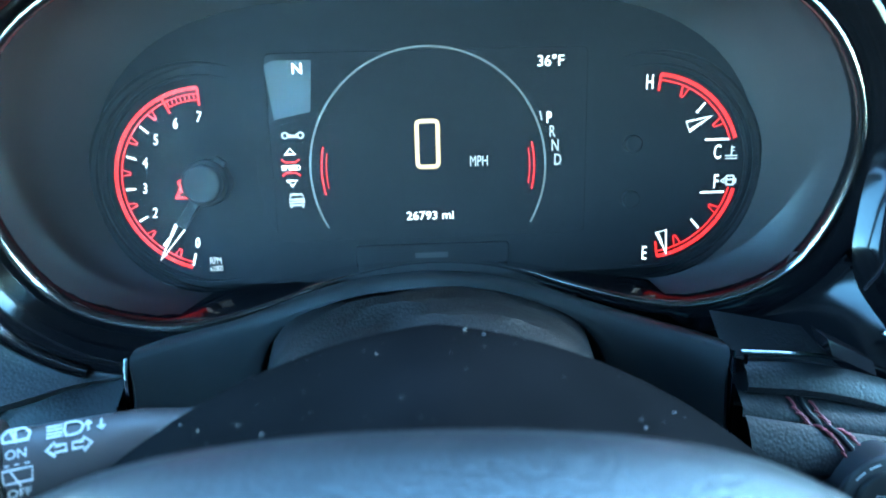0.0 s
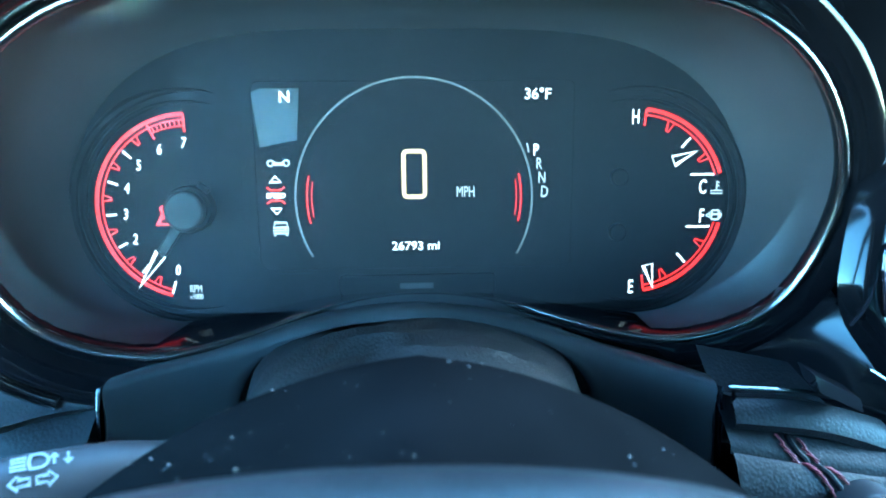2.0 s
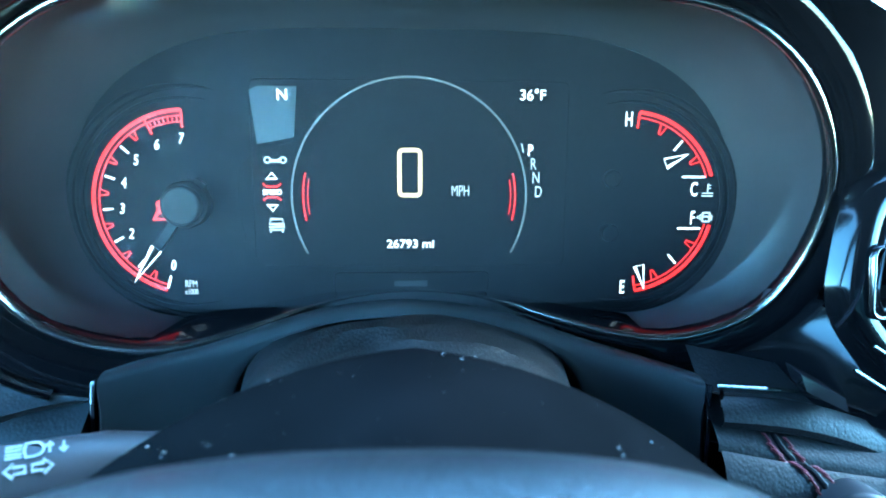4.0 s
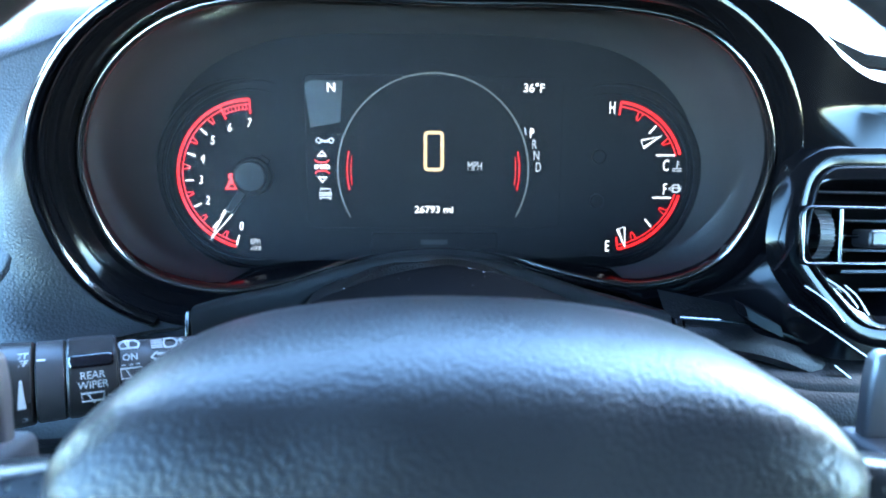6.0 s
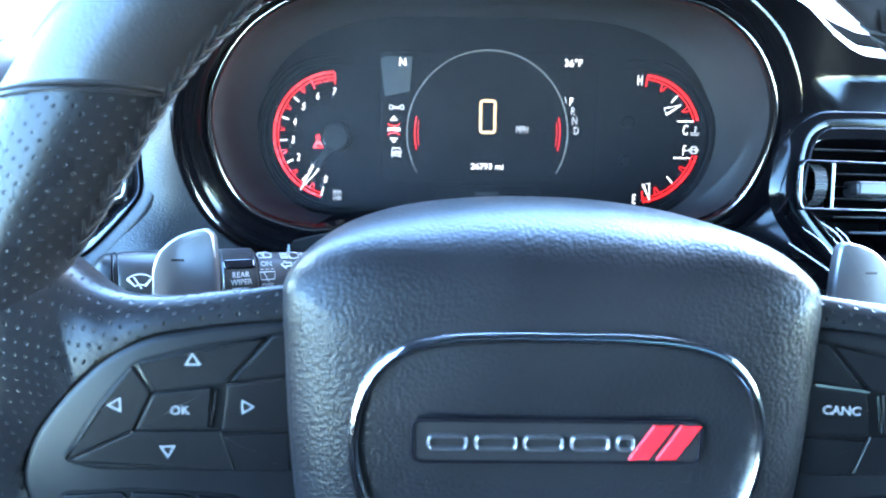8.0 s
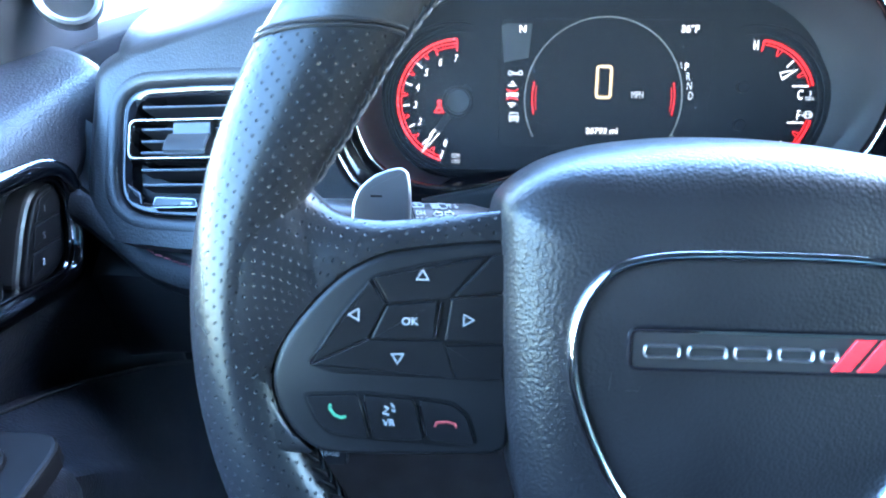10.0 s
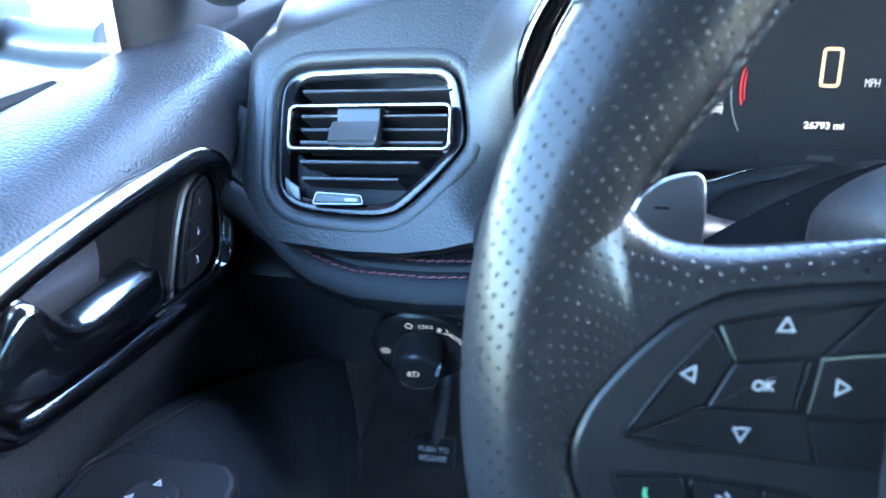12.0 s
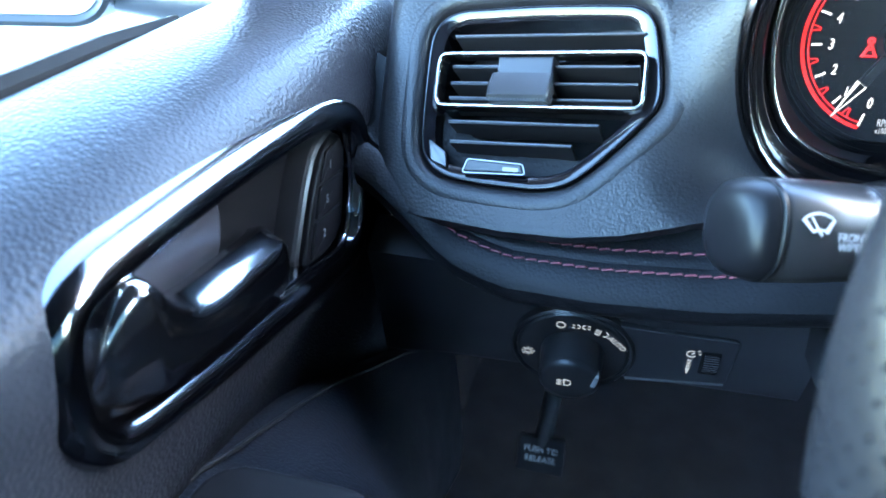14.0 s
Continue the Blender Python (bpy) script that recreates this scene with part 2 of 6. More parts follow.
def offset(pts, o):
    """The outline moved outward by o."""
    out, n = [], len(pts)
    s = 1.0 if area(pts) > 0 else -1.0
    for i in range(n):
        a, b = Vector(pts[i - 1]), Vector(pts[(i + 1) % n])
        t = (b - a).normalized()
        out.append((pts[i][0] + s * o * t.y, pts[i][1] - s * o * t.x))
    return out


def solid(name, pts, d0, d1, mat, parent=None, label="", bevel=0.8, seg=3, bend=None, sharp=13.0):
    """A plate from d0 up to d1 (towards the viewer) with a rounded front edge. bend: adds to the depth at (x, y)."""
    rings = [[(x, y, d0) for x, y in pts]]
    for s in range(seg + 1):
        a = radians(90 * s / seg)
        rings.append([(x, y, d1 - bevel + bevel * math.sin(a)) for x, y in offset(pts, -bevel * (1 - math.cos(a)))])
    if bend:
        rings = [[(x, y, d + bend(x, y)) for x, y, d in r] for r in rings]
    return loft(name, rings, mat, parent, label, caps=(True, True), sharp=sharp)


def ring(name, pts, profile, mat, parent=None, label="", depth=None, around=True, sharp=38.0, height=None, width=None):
    """A frame along an outline: profile of (outward, depth). depth: adds to the depth at (x, y); height and width scale the profile there."""
    rings = []
    for o, d in profile:
        row = []
        for (x0, y0), (x, y) in zip(pts, offset(pts, o)):
            k = width(x0, y0) if width and o > 0 else 1.0
            row.append((x0 + (x - x0) * k, y0 + (y - y0) * k, d * (height(x0, y0) if height and d > 0 else 1.0) + (depth(x, y) if depth else 0.0)))
        rings.append(row)
    return loft(name, rings, mat, parent, label, around=around, sharp=sharp)


def tube(name, path, r, mat, parent=None, label="", n=8, closed=False, caps=True):
    P = [Vector(p) for p in path]
    rings, side = [], None
    for i, p in enumerate(P):
        t = (P[(i + 1) % len(P)] - P[i - 1]) if closed else (P[min(i + 1, len(P) - 1)] - P[max(i - 1, 0)])
        t.normalize()
        if side is None:
            side = t.orthogonal().normalized()
        side = (side - t * side.dot(t)).normalized()
        up = t.cross(side)
        rad = r[i] if isinstance(r, (list, tuple)) else r
        rings.append([tuple(p + rad * (math.cos(6.28318 * k / n) * side + math.sin(6.28318 * k / n) * up)) for k in range(n)])
    return loft(name, rings, mat, parent, label, around=closed, caps=(caps and not closed, caps and not closed))


def disc(name, x, y, r, d0, d1, mat, parent=None, label="", bevel=0.6, n=40):
    return solid(name, [(x + r * math.cos(6.28318 * k / n), y + r * math.sin(6.28318 * k / n)) for k in range(n)], d0, d1, mat, parent, label, bevel)


def arc_pts(x, y, r, a0, a1, n=40):
    return [(x + r * math.cos(radians(a0 + (a1 - a0) * k / n)), y + r * math.sin(radians(a0 + (a1 - a0) * k / n))) for k in range(n + 1)]


def strokes(name, lines, w, d, mat, parent=None, label="", thick=0.25, bend=None):
    """Printed or lit line work: each polyline a flat ribbon of width w with a little thickness."""
    verts, faces = [], []
    for line in lines:
        P = [Vector((p[0], p[1])) for p in line]
        loop = (P[0] - P[-1]).length < 1e-6 and len(P) > 2
        if loop:
            P = P[:-1]
        base = len(verts)
        n = len(P)
        for i in range(n):
            a = P[i - 1] if (i or loop) else P[i]
            b = P[(i + 1) % n] if (i < n - 1 or loop) else P[i]
            t = (b - a).normalized()
            nn = Vector((-t.y, t.x)) * w * 0.5
            if 0 < i < n - 1 or loop:
                u = (P[i] - a).normalized()
                nn /= max(0.5, abs(u.x * t.x + u.y * t.y))
            for sgn in (1, -1):
                q = P[i] + nn * sgn
                z = d + (bend(q.x, q.y) if bend else 0)
                verts += [(q.x, q.y, z), (q.x, q.y, z - thick)]
        for i in range(n if loop else n - 1):
            p, q = base + 4 * i, base + 4 * ((i + 1) % n)
            faces += [(p, p + 2, q + 2, q), (p + 1, p, q, q + 1), (p + 2, p + 3, q + 3, q + 2)]
    return build(name, verts, faces, mat, parent, label)


def lettering(name, s, size, x, y, d, mat, parent=None, label="", turn=0.0, wide=1.0, bold=0.0, slant=0.0, bend=None):
    """Letters in the built-in font; size is the height of a capital, the middle of the line at (x, y)."""
    cu = bpy.data.curves.new(name, "FONT")
    cu.body = s
    cu.size = size * 1.37 * 0.001
    cu.align_x = "CENTER"
    cu.offset = bold * 0.001
    cu.shear = slant
    cu.extrude = 0.00008
    cu.resolution_u = 3
    tmp = bpy.data.objects.new(name, cu)
    scene.collection.objects.link(tmp)
    me = bpy.data.meshes.new_from_object(tmp.evaluated_get(bpy.context.evaluated_depsgraph_get()))
    bpy.data.objects.remove(tmp)
    me.name = name
    z = d + (bend(x, y) if bend else 0)
    me.transform(Matrix.Translation((x * 0.001, y * 0.001, z * 0.001)) @ Matrix.Rotation(radians(turn), 4, "Z") @ Matrix.Diagonal((wide, 1, 1, 1)) @ Matrix.Translation((0, -size * 0.0005, 0)))
    if bend:
        for q in me.vertices:
            q.co.z += 0.001 * (bend(q.co.x * 1000, q.co.y * 1000) - bend(x, y))
    me.materials.clear()
    me.materials.append(mat)
    ob = new(name, me)
    ob.parent = parent
    if label:
        tagged(ob, label)
    return ob


def box(x0, x1, y0, y1):
    return [(x0, y0), (x1, y0), (x1, y1), (x0, y1)]


def axes(o, u, v):
    """A pose from an origin and two directions."""
    u = Vector(u).normalized()
    v = Vector(v)
    v = (v - u * v.dot(u)).normalized()
    m = Matrix((u, v, u.cross(v))).transposed().to_4x4()
    m.translation = o
    return m


DIAL = pose(0.004, 0.2974, 0.72, 90 - 17.05) @ pose(0, 0, 0, 0, 0, 0.9)
HOOD = pose(0.006, 0.247, 0.74, 90, 0, 2.5)
WHEEL = pose(0.0, 0.0068, 0.7165, 70)
VENT = axes((-0.2813, 0.2326, 0.7071), (0.991, -0.1056, 0.0826), (-0.0146, 0.5273, 0.8496))
VENT_R = axes((0.2625, 0.235, 0.7145), (0.991, 0.1056, -0.045), (0.0, 0.40, 0.91))

# ---- dashboard ----
WORLD = Matrix.Identity(4)


def lerp(a, b, t):
    return a + (b - a) * t


def curve(t, keys):
    """A value at t on straight lines between (t, value) keys."""
    return float(np.interp(t, [k[0] for k in keys], [k[1] for k in keys]))


RIM_HALF = [(0, 88), (45, 89), (85, 88), (116, 83.5), (140, 73), (160, 57), (175, 36), (183.5, 14), (185, -8), (180, -33), (169, -52), (150, -64), (124, -70), (92, -69.6), (60, -66.6), (30, -63.4), (0, -62)]
OPENING = smooth_path(both(RIM_HALF), 3)


def recess(x, y):
    """The lower edge of the opening steps back round the steering column."""
    if y > -40:
        return 0.0
    k = max(0.0, 1.0 - abs(x) / 128.0)
    return -42.0 * (3 * k * k - 2 * k ** 3) * min(1.0, (-40 - y) / 24.0)


def hood(x, y, d):
    """A place on the hood's own plane, in world millimetres."""
    p = HOOD @ Vector((x * 0.001, y * 0.001, d * 0.001))
    return tuple(p * 1000)


def flare(x, y):
    """The raised outer lip of the hood dies away into the flat fascia at the lower right."""
    k = min(1.0, max(0.0, (math.degrees(math.atan2(y, x)) - 20) / 30)) if x > 0 else 1.0
    if y < -40:
        k = min(1.0, max(0.0, (-x - 112) / 16))
    elif x > 0 and y < 0:
        k = 0.0
    return 0.16 + 0.84 * k * k * (3 - 2 * k)


def breadth(x, y):
    """The ring narrows to a thin rim above the column cover."""
    k = min(1.0, max(0.0, (abs(x) - 112) / 16)) if y < -40 else 1.0
    return 0.24 + 0.76 * k * k * (3 - 2 * k)


def inside(pts, x, y):
    """Whether (x, y) lies within the outline."""
    c = False
    for i in range(len(pts)):
        (x0, y0), (x1, y1) = pts[i - 1], pts[i]
        if (y0 > y) != (y1 > y) and x < x0 + (y - y0) * (x1 - x0) / (y1 - y0):
            c = not c
    return c


def holed(name, rows, mat, parent, label, m, outline, sharp=38.0):
    """A skin over rows of points with an opening: the outline lies in the plane of m."""
    k = len(rows[0])
    verts = [p for r in rows for p in r]
    back = m.inverted()
    loc = [tuple((back @ (Vector(p) * 0.001)) * 1000) for p in verts]
    faces = []
    for i in range(len(rows) - 1):
        for c in range(k - 1):
            f = (i * k + c, i * k + c + 1, (i + 1) * k + c + 1, (i + 1) * k + c)
            u, v, w = (sum(loc[q][a] for q in f) / 4 for a in (0, 1, 2))
            if not (abs(w) < 60 and inside(outline, u, v)):
                faces.append(f)
    return build(name, verts, faces, mat, parent, label, None, sharp)


VENT_OUT = [(-58.4, 14), (-57, 25), (-52, 32.4), (-43, 35.8), (-30, 36.4), (0, 37.2), (36, 36.2), (45, 34.6), (51, 30), (54, 22), (56.6, 8), (58, -6), (54, -15), (38, -33), (24, -46), (14, -50.6), (0, -52.2), (-30, -50.6), (-46, -47.4), (-55, -40), (-58, -28), (-58.6, -8)]
vent_out = smooth_path(VENT_OUT, 3)
dashboard = thing("dashboard", WORLD, "black soft-touch dashboard with padded hood and gloss trim", "dashboard")

LIP = offset(OPENING, 13.0)


def pod_y(x, z):
    return 232.6 + (-0.1333 * (x + 281.3) + 0.521 * (z - 707.1)) / 0.8431


def pod():
    """The grained pad left of the hood that carries the side air vent."""
    left = [(x, y) for x, y in LIP if x < -126 or (x < -60 and y > 60)]
    left.sort(key=lambda p: -math.atan2(p[1], -p[0]))
    left = smooth_path(left, 3, closed=False)
    rows = []
    for i, (x, y) in enumerate(left):
        s = i / (len(left) - 1)
        a = Vector(hood(x, y, 19))
        zl = lerp(752, 642, s)
        bx = -352 + 16 * ((max(0.0, 0.14 - s) / 0.14) ** 2 + (max(0.0, s - 0.84) / 0.16) ** 2)
        b = Vector((bx, pod_y(bx, zl), zl))
        row = [hood(x - 3 * (x < 0) + 3, y, 8), hood(x, y, 16)]
        for i in range(0, 57):
            r = i / 56
            p = a.lerp(b, r)
            p.z += curve(r, [(0, 0), (0.12, 5), (0.25, 8), (0.36, 6), (0.5, -0.5), (0.62, -3.5), (0.78, -3.5), (1, 0)]) * max(0.0, (s - 0.6) / 0.4)
            flat = pod_y(p.x, p.z)
            k = min(1.0, r / lerp(0.2, 0.4, max(0.0, (s - 0.5) / 0.5)))
            p.y = lerp(a.y, flat, k * k * (3 - 2 * k))
            row.append(tuple(p))
        e = row[-1]
        row += [(e[0] - 5, e[1] + 1.2, e[2]), (e[0] - 10, e[1] + 4, e[2]), (e[0] - 14, e[1] + 9, e[2]), (e[0] - 17, e[1] + 17, e[2] + 1), (e[0] - 18, e[1] + 60, e[2] + 4)]
        rows.append(row)
    top = rows[0]
    back = [[(x, y + dy, z + dz) for x, y, z in top] for dy, dz in ((420, 44), (260, 38), (150, 31), (90, 25.5), (56, 20.5), (34, 16), (20, 12), (11, 8.4), (5, 5), (1.6, 2.2))]
    bot = rows[-1]
    under = [[(x, y + 3, z - 5) for x, y, z in bot], [(x, y + 12, z - 9) for x, y, z in bot], [(x, y + 40, z - 12) for x, y, z in bot]]
    holed("vent_pad", back + rows + under, dash_vinyl, dashboard, "grained black vinyl pad round the side vent", VENT, offset(vent_out, 7.0))
    return [p for p in back[0]]


pod()

# the gloss hood ring and its inner funnel
ring("hood_ring", OPENING, [(-1.5, -6), (-1.2, -1), (0, 0.4), (1.8, 0.6), (2.8, 3.0), (3.8, 7.5), (5.4, 12.0), (7.8, 15.6), (10.4, 18.0), (13, 18.6), (15, 17.5), (16.2, 14), (16.5, 0), (16, -30), (14, -34)], ring_black, dashboard, "deep gloss-black ring round the gauges", depth=recess, height=flare, width=breadth).matrix_basis = HOOD


ring("hood_edge", OPENING, [(-2.4, -1.0), (-2.2, 0.6), (-1.5, 1.6), (-0.5, 2.0), (0.5, 1.7), (1.2, 0.8), (1.4, -0.5)], edge_bright, dashboard, "thin bright edge of the gauge opening", depth=recess, around=False, sharp=70).matrix_basis = HOOD


# the polished outer lip runs over the top and down the left side only
lip_rings = [[(x0 + (x - x0) * breadth(x0, y0), y0 + (y - y0) * breadth(x0, y0), d * flare(x0, y0) + recess(x, y)) for (x0, y0), (x, y) in zip(OPENING, offset(OPENING, o))] for o, d in ((10.4, 16.0), (10.8, 18.6), (12.0, 21.0), (13.8, 22.4), (15.6, 22.0), (17.2, 20.0), (18.0, 16.0))]
keep = sorted((i for i, (x, y) in enumerate(OPENING) if 52 < math.degrees(math.atan2(y, x)) % 360 < 205), key=lambda i: math.degrees(math.atan2(OPENING[i][1], OPENING[i][0])) % 360)
loft("hood_lip", [[r[i] for i in keep] for r in lip_rings], black_chrome, dashboard, "narrow polished outer lip of the hood ring", closed=False, sharp=70).matrix_basis = HOOD


def top_edge(x):
    """Front edge of the dash top: height and depth, in millimetres."""
    z = curve(x, [(-420, 690), (-352, 690), (-310, 700), (-274, 715), (-230, 735), (-205, 760), (-184, 795), (-165, 826), (-150, 840), (-90, 854), (0, 860), (100, 857), (150, 846), (185, 832), (215, 817), (240, 808), (280, 803), (380, 795), (1200, 795)])
    y = curve(x, [(-420, 282), (-352, 268), (-270, 258), (-200, 256), (-150, 266), (0, 270), (150, 268), (200, 272), (300, 300), (1200, 330)])
    return y, z


def back_z(x):
    return curve(x, [(-420, 740), (-260, 760), (-190, 835), (-150, 850), (1200, 850)])


xs = [-420, -385, -366, -352, -320, -290, -260, -230, -205, -180, -160, -140, -120, -100, -80, -60, -40, -20, 0, 20, 40, 60, 80, 100, 120, 140, 160, 180, 200, 220, 245, 270, 300, 340, 400, 520, 700, 900, 1130]
rows = []
for x in xs:
    y, z = top_edge(x)
    k = 1.0 - 0.6 * min(1.0, max(0.0, (x - 110) / 60))
    rows.append([(x, y + 14, z - 22), (x, y + 1, z - 12 * k), (x, y - 2 * k, z - 6 * k), (x, y + 2, z - k), (x, y + 9, z + 3 * k), (x, y + 30, z + 8 * k), (x, y + 80, z + 12), (x, lerp(y, 560, 0.6), lerp(z, back_z(x), 0.5) + 10), (x, 560, back_z(x)), (x, 800, 880 - 0.5 * (850 - back_z(x))), (x, 980, 884)])
loft("dash_top", rows, dash_vinyl, dashboard, "grained black upper dash pad", closed=False)

VR_N = VENT_R.to_3x3().col[2]
VR_O = VENT_R.translation * 1000


def fascia_y(x, z):
    """Depth of the centre fascia: in the plane of its air vent, upright above it."""
    return VR_O.y - (VR_N.x * (x - VR_O.x) + VR_N.z * (min(z, 780) - VR_O.z)) / VR_N.y


# gloss fascia right of the hood
rows = []
right = [(x, y) for x, y in LIP if x > 126 or (x > 70 and y > 60)]
right.sort(key=lambda p: -math.atan2(p[1], p[0]))
right = smooth_path(right, 3, closed=False)
for i, (x, y) in enumerate(right):
    s = i / (len(right) - 1)
    a = Vector(hood(x, y, 12 * flare(x, y)))
    zl = lerp(826, 636, s)
    b = Vector((420, 264 - 24 * s, zl))
    row = [hood(x - 2, y, -10)]
    for k in range(61):
        r = k / 60
        p = a.lerp(b, r)
        p.z = min(p.z, top_edge(p.x)[1] - 7 - 7 * min(1.0, max(0.0, (p.x - 190) / 40)))
        t = min(1.0, max(0.0, (p.x - a.x) / max(38, 236 - a.x)))
        p.y = lerp(p.y, fascia_y(p.x, p.z) + 0.6, t * t * (3 - 2 * t))
        row.append(tuple(p))
    rows.append(row + [(1130, b.y + 20, min(zl, 788))])
rows.insert(0, [(x, y + 5, z + 4) for x, y, z in rows[0]])
rows.insert(0, [(x, y + 40, z + 5) for x, y, z in rows[1]])
rows.append([(x, y + 12, z - 4) for x, y, z in rows[-1]])
holed("gloss_fascia", rows, ring_black, dashboard, "gloss-black centre fascia with faint scratches", VENT_R, offset([(-x, y) for x, y in reversed(vent_out)], 3.5))

# faceted trim and long ridges under the fascia
pts = [(168, 684), (171, 677), (192, 667), (190, 673)]
loft("facet", [[(x, fascia_y(x, z) - 3, z) for x, z in pts], [(x, fascia_y(x, z) + 9, z - 2) for x, z in pts]], gloss_black, dashboard, "angled gloss facet", caps=(True, True))
for path in ([(196, 682), (222, 667), (250, 650), (286, 630)], [(205, 691), (220, 682), (231, 671)], [(218, 694), (230, 687), (239, 678)], [(230, 690), (238, 684), (246, 674)], [(226, 649), (248, 634), (269, 622)], [(186, 700), (194, 708), (198, 720)]):
    tube("ridge", smooth_path([(x, fascia_y(x, z) + 0.2, z) for x, z in path], 4, closed=False), 0.9, gloss_black, dashboard, "slim gloss ridge", n=6)

# lower cover under the gauges, arched over the column
def lip_place(x):
    k, u = x / 130.0, abs(x - 4)
    return 261 - 36 * k * k, curve(u, [(0, 683.5), (25, 682.4), (50, 679), (74, 673.6), (94, 670.4), (114, 669.4), (134, 668.5)])


def cover_place(x, z):
    """A place on the cover's face, which leans out towards the driver below the lip."""
    y, top = lip_place(x)
    return (x, y - 3 - 0.36 * max(0.0, top - z), z)


def blend_path(pts, n):
    """n places at even steps along a line of points."""
    run = [0.0]
    for a, b in zip(pts, pts[1:]):
        run.append(run[-1] + math.dist(a, b))
    steps = [run[-1] * i / (n - 1) for i in range(n)]
    return list(zip(np.interp(steps, run, [p[0] for p in pts]).tolist(), np.interp(steps, run, [p[1] for p in pts]).tolist()))


ARCH = [(-86, 622), (-84.6, 640), (-82, 652), (-77, 661), (-69, 668), (-57, 673), (-40, 677), (-22, 679), (0, 679.8)]
arch = smooth_path([(x + 4, z) for x, z in ARCH] + [(4 - x, z) for x, z in reversed(ARCH[:-1])], 4, closed=False)
inner = [(-83, 578)] + arch + [(91, 578)]
inner = blend_path(inner[:2], 8)[:-1] + blend_path(inner[1:-1], 56) + blend_path(inner[-2:], 8)[1:]
rim_line = [(x, lip_place(x)[1]) for x in range(-130, 137, 2)]
outer = blend_path([(-132, 578), rim_line[0]], 8)[:-1] + blend_path(rim_line, 56) + blend_path([rim_line[-1], (138, 578)], 8)[1:]
rows = []
for i, ((x, z), (u, w)) in enumerate(zip(outer, inner)):
    sx, sz = (-1, 0) if i < 7 else ((1, 0) if i > 62 else (0, 1))
    a, b = Vector(cover_place(x, z)), Vector(cover_place(u, w))
    out = Vector((sx, 0, sz))
    into = Vector((4 - u, 0, 640 - w)).normalized()
    row = [a + Vector((0, 26, -10 * sz)), a + Vector((0, 11, -1.5 * sz)), a + Vector((0, 5, 0)), a + Vector((0, 1.6, 0)) - out * 0.5, a - out * 2.2]
    row += [Vector(cover_place(lerp(x, u, q), lerp(z - 2.2 * sz, w, q))) for q in (0.25, 0.5, 0.75)]
    row += [b, b + into * 0.9 + Vector((0, 1.2, 0)), b + into * 1.6 + Vector((0, 4, 0)), b + into * 2 + Vector((0, 12, 0)), b + into * 2 + Vector((0, 42, 0))]
    rows.append([tuple(p) for p in row])
loft("lower_cover", rows, cover_plastic, dashboard, "matt black cover arched over the steering column", closed=False, sharp=60)
for sgn, x in ((-1, -130.5), (1, 136.5)):
    y, z = lip_place(x)
    solid("cover_end", [(y + 24, z - 10), (y - 2, z), (y - 7, z - 8), (y - 22, z - 52), (y + 20, z - 90)], 0, 2.0, gloss_black, dashboard).matrix_basis = Matrix(((0, 0, sgn, x * 0.001), (1, 0, 0, 0), (0, 1, 0, 0), (0, 0, 0, 1)))


# stitched leather bolster across the lower dash
def bolster(x):
    y = curve(x, [(-372, 226), (-340, 214), (-328, 208.6), (-315, 205), (-285, 198), (-241, 193), (-188, 190), (-135, 190), (140, 196), (220, 190), (420, 200), (1130, 220)])
    z = curve(x, [(-372, 672), (-340, 652), (-328, 643), (-315, 635), (-300, 631), (-285, 629), (-241, 631), (-188, 636.5), (-135, 645), (135, 652), (200, 640), (420, 628), (1130, 628)])
    return y, z


BOLSTER_SECTION = [(50, 20), (24, 10.4), (12, 5.6), (5, 2.8), (3, 1.6), (1.6, -1.6), (0.2, 0.4), (-2, -0.4), (-6, -3), (-11, -8), (-13.5, -14), (-11, -22), (-3, -29), (14, -34), (50, -36)]

BOLSTER_BACK = [(34, 38), (22, 20), (12, 7.2)]


def on_bolster(x, t):
    """A place on the bolster skin: t runs along its section from the back down to the front."""
    y, z = bolster(x)
    k = list(range(len(BOLSTER_SECTION)))
    return (x, y + float(np.interp(t, k, [p[0] for p in BOLSTER_SECTION])), z + float(np.interp(t, k, [p[1] for p in BOLSTER_SECTION])))


def bolster_side(x0, x1, n, name):
    rows = []
    for i in range(n + 1):
        x = lerp(x0, x1, i / n)
        y, z = bolster(x)
        rows.append([(x, y + dy, z + dz) for dy, dz in BOLSTER_SECTION])
        if x > 0:
            # low behind the padded roll
            rows[-1][0], rows[-1][1] = (x, y + 50, z - 2), (x, y + 24, z + 4)
        # towards the door the back swells up to meet the vent pad
        w = min(1.0, max(0.0, (-146 - x) / 22))
        for k, (dy, dz) in enumerate(BOLSTER_BACK):
            oy, oz = BOLSTER_SECTION[k]
            rows[-1][k] = (x, y + lerp(oy, dy, w), z + lerp(oz, dz, w))
    loft(name, rows, bolster_leather, dashboard, "black leather bolster with a sewn seam", closed=False)


bolster_side(-374, -133, 24, "bolster_left")
bolster_side(136, 1130, 40, "bolster_right")

stitch_mesh = None


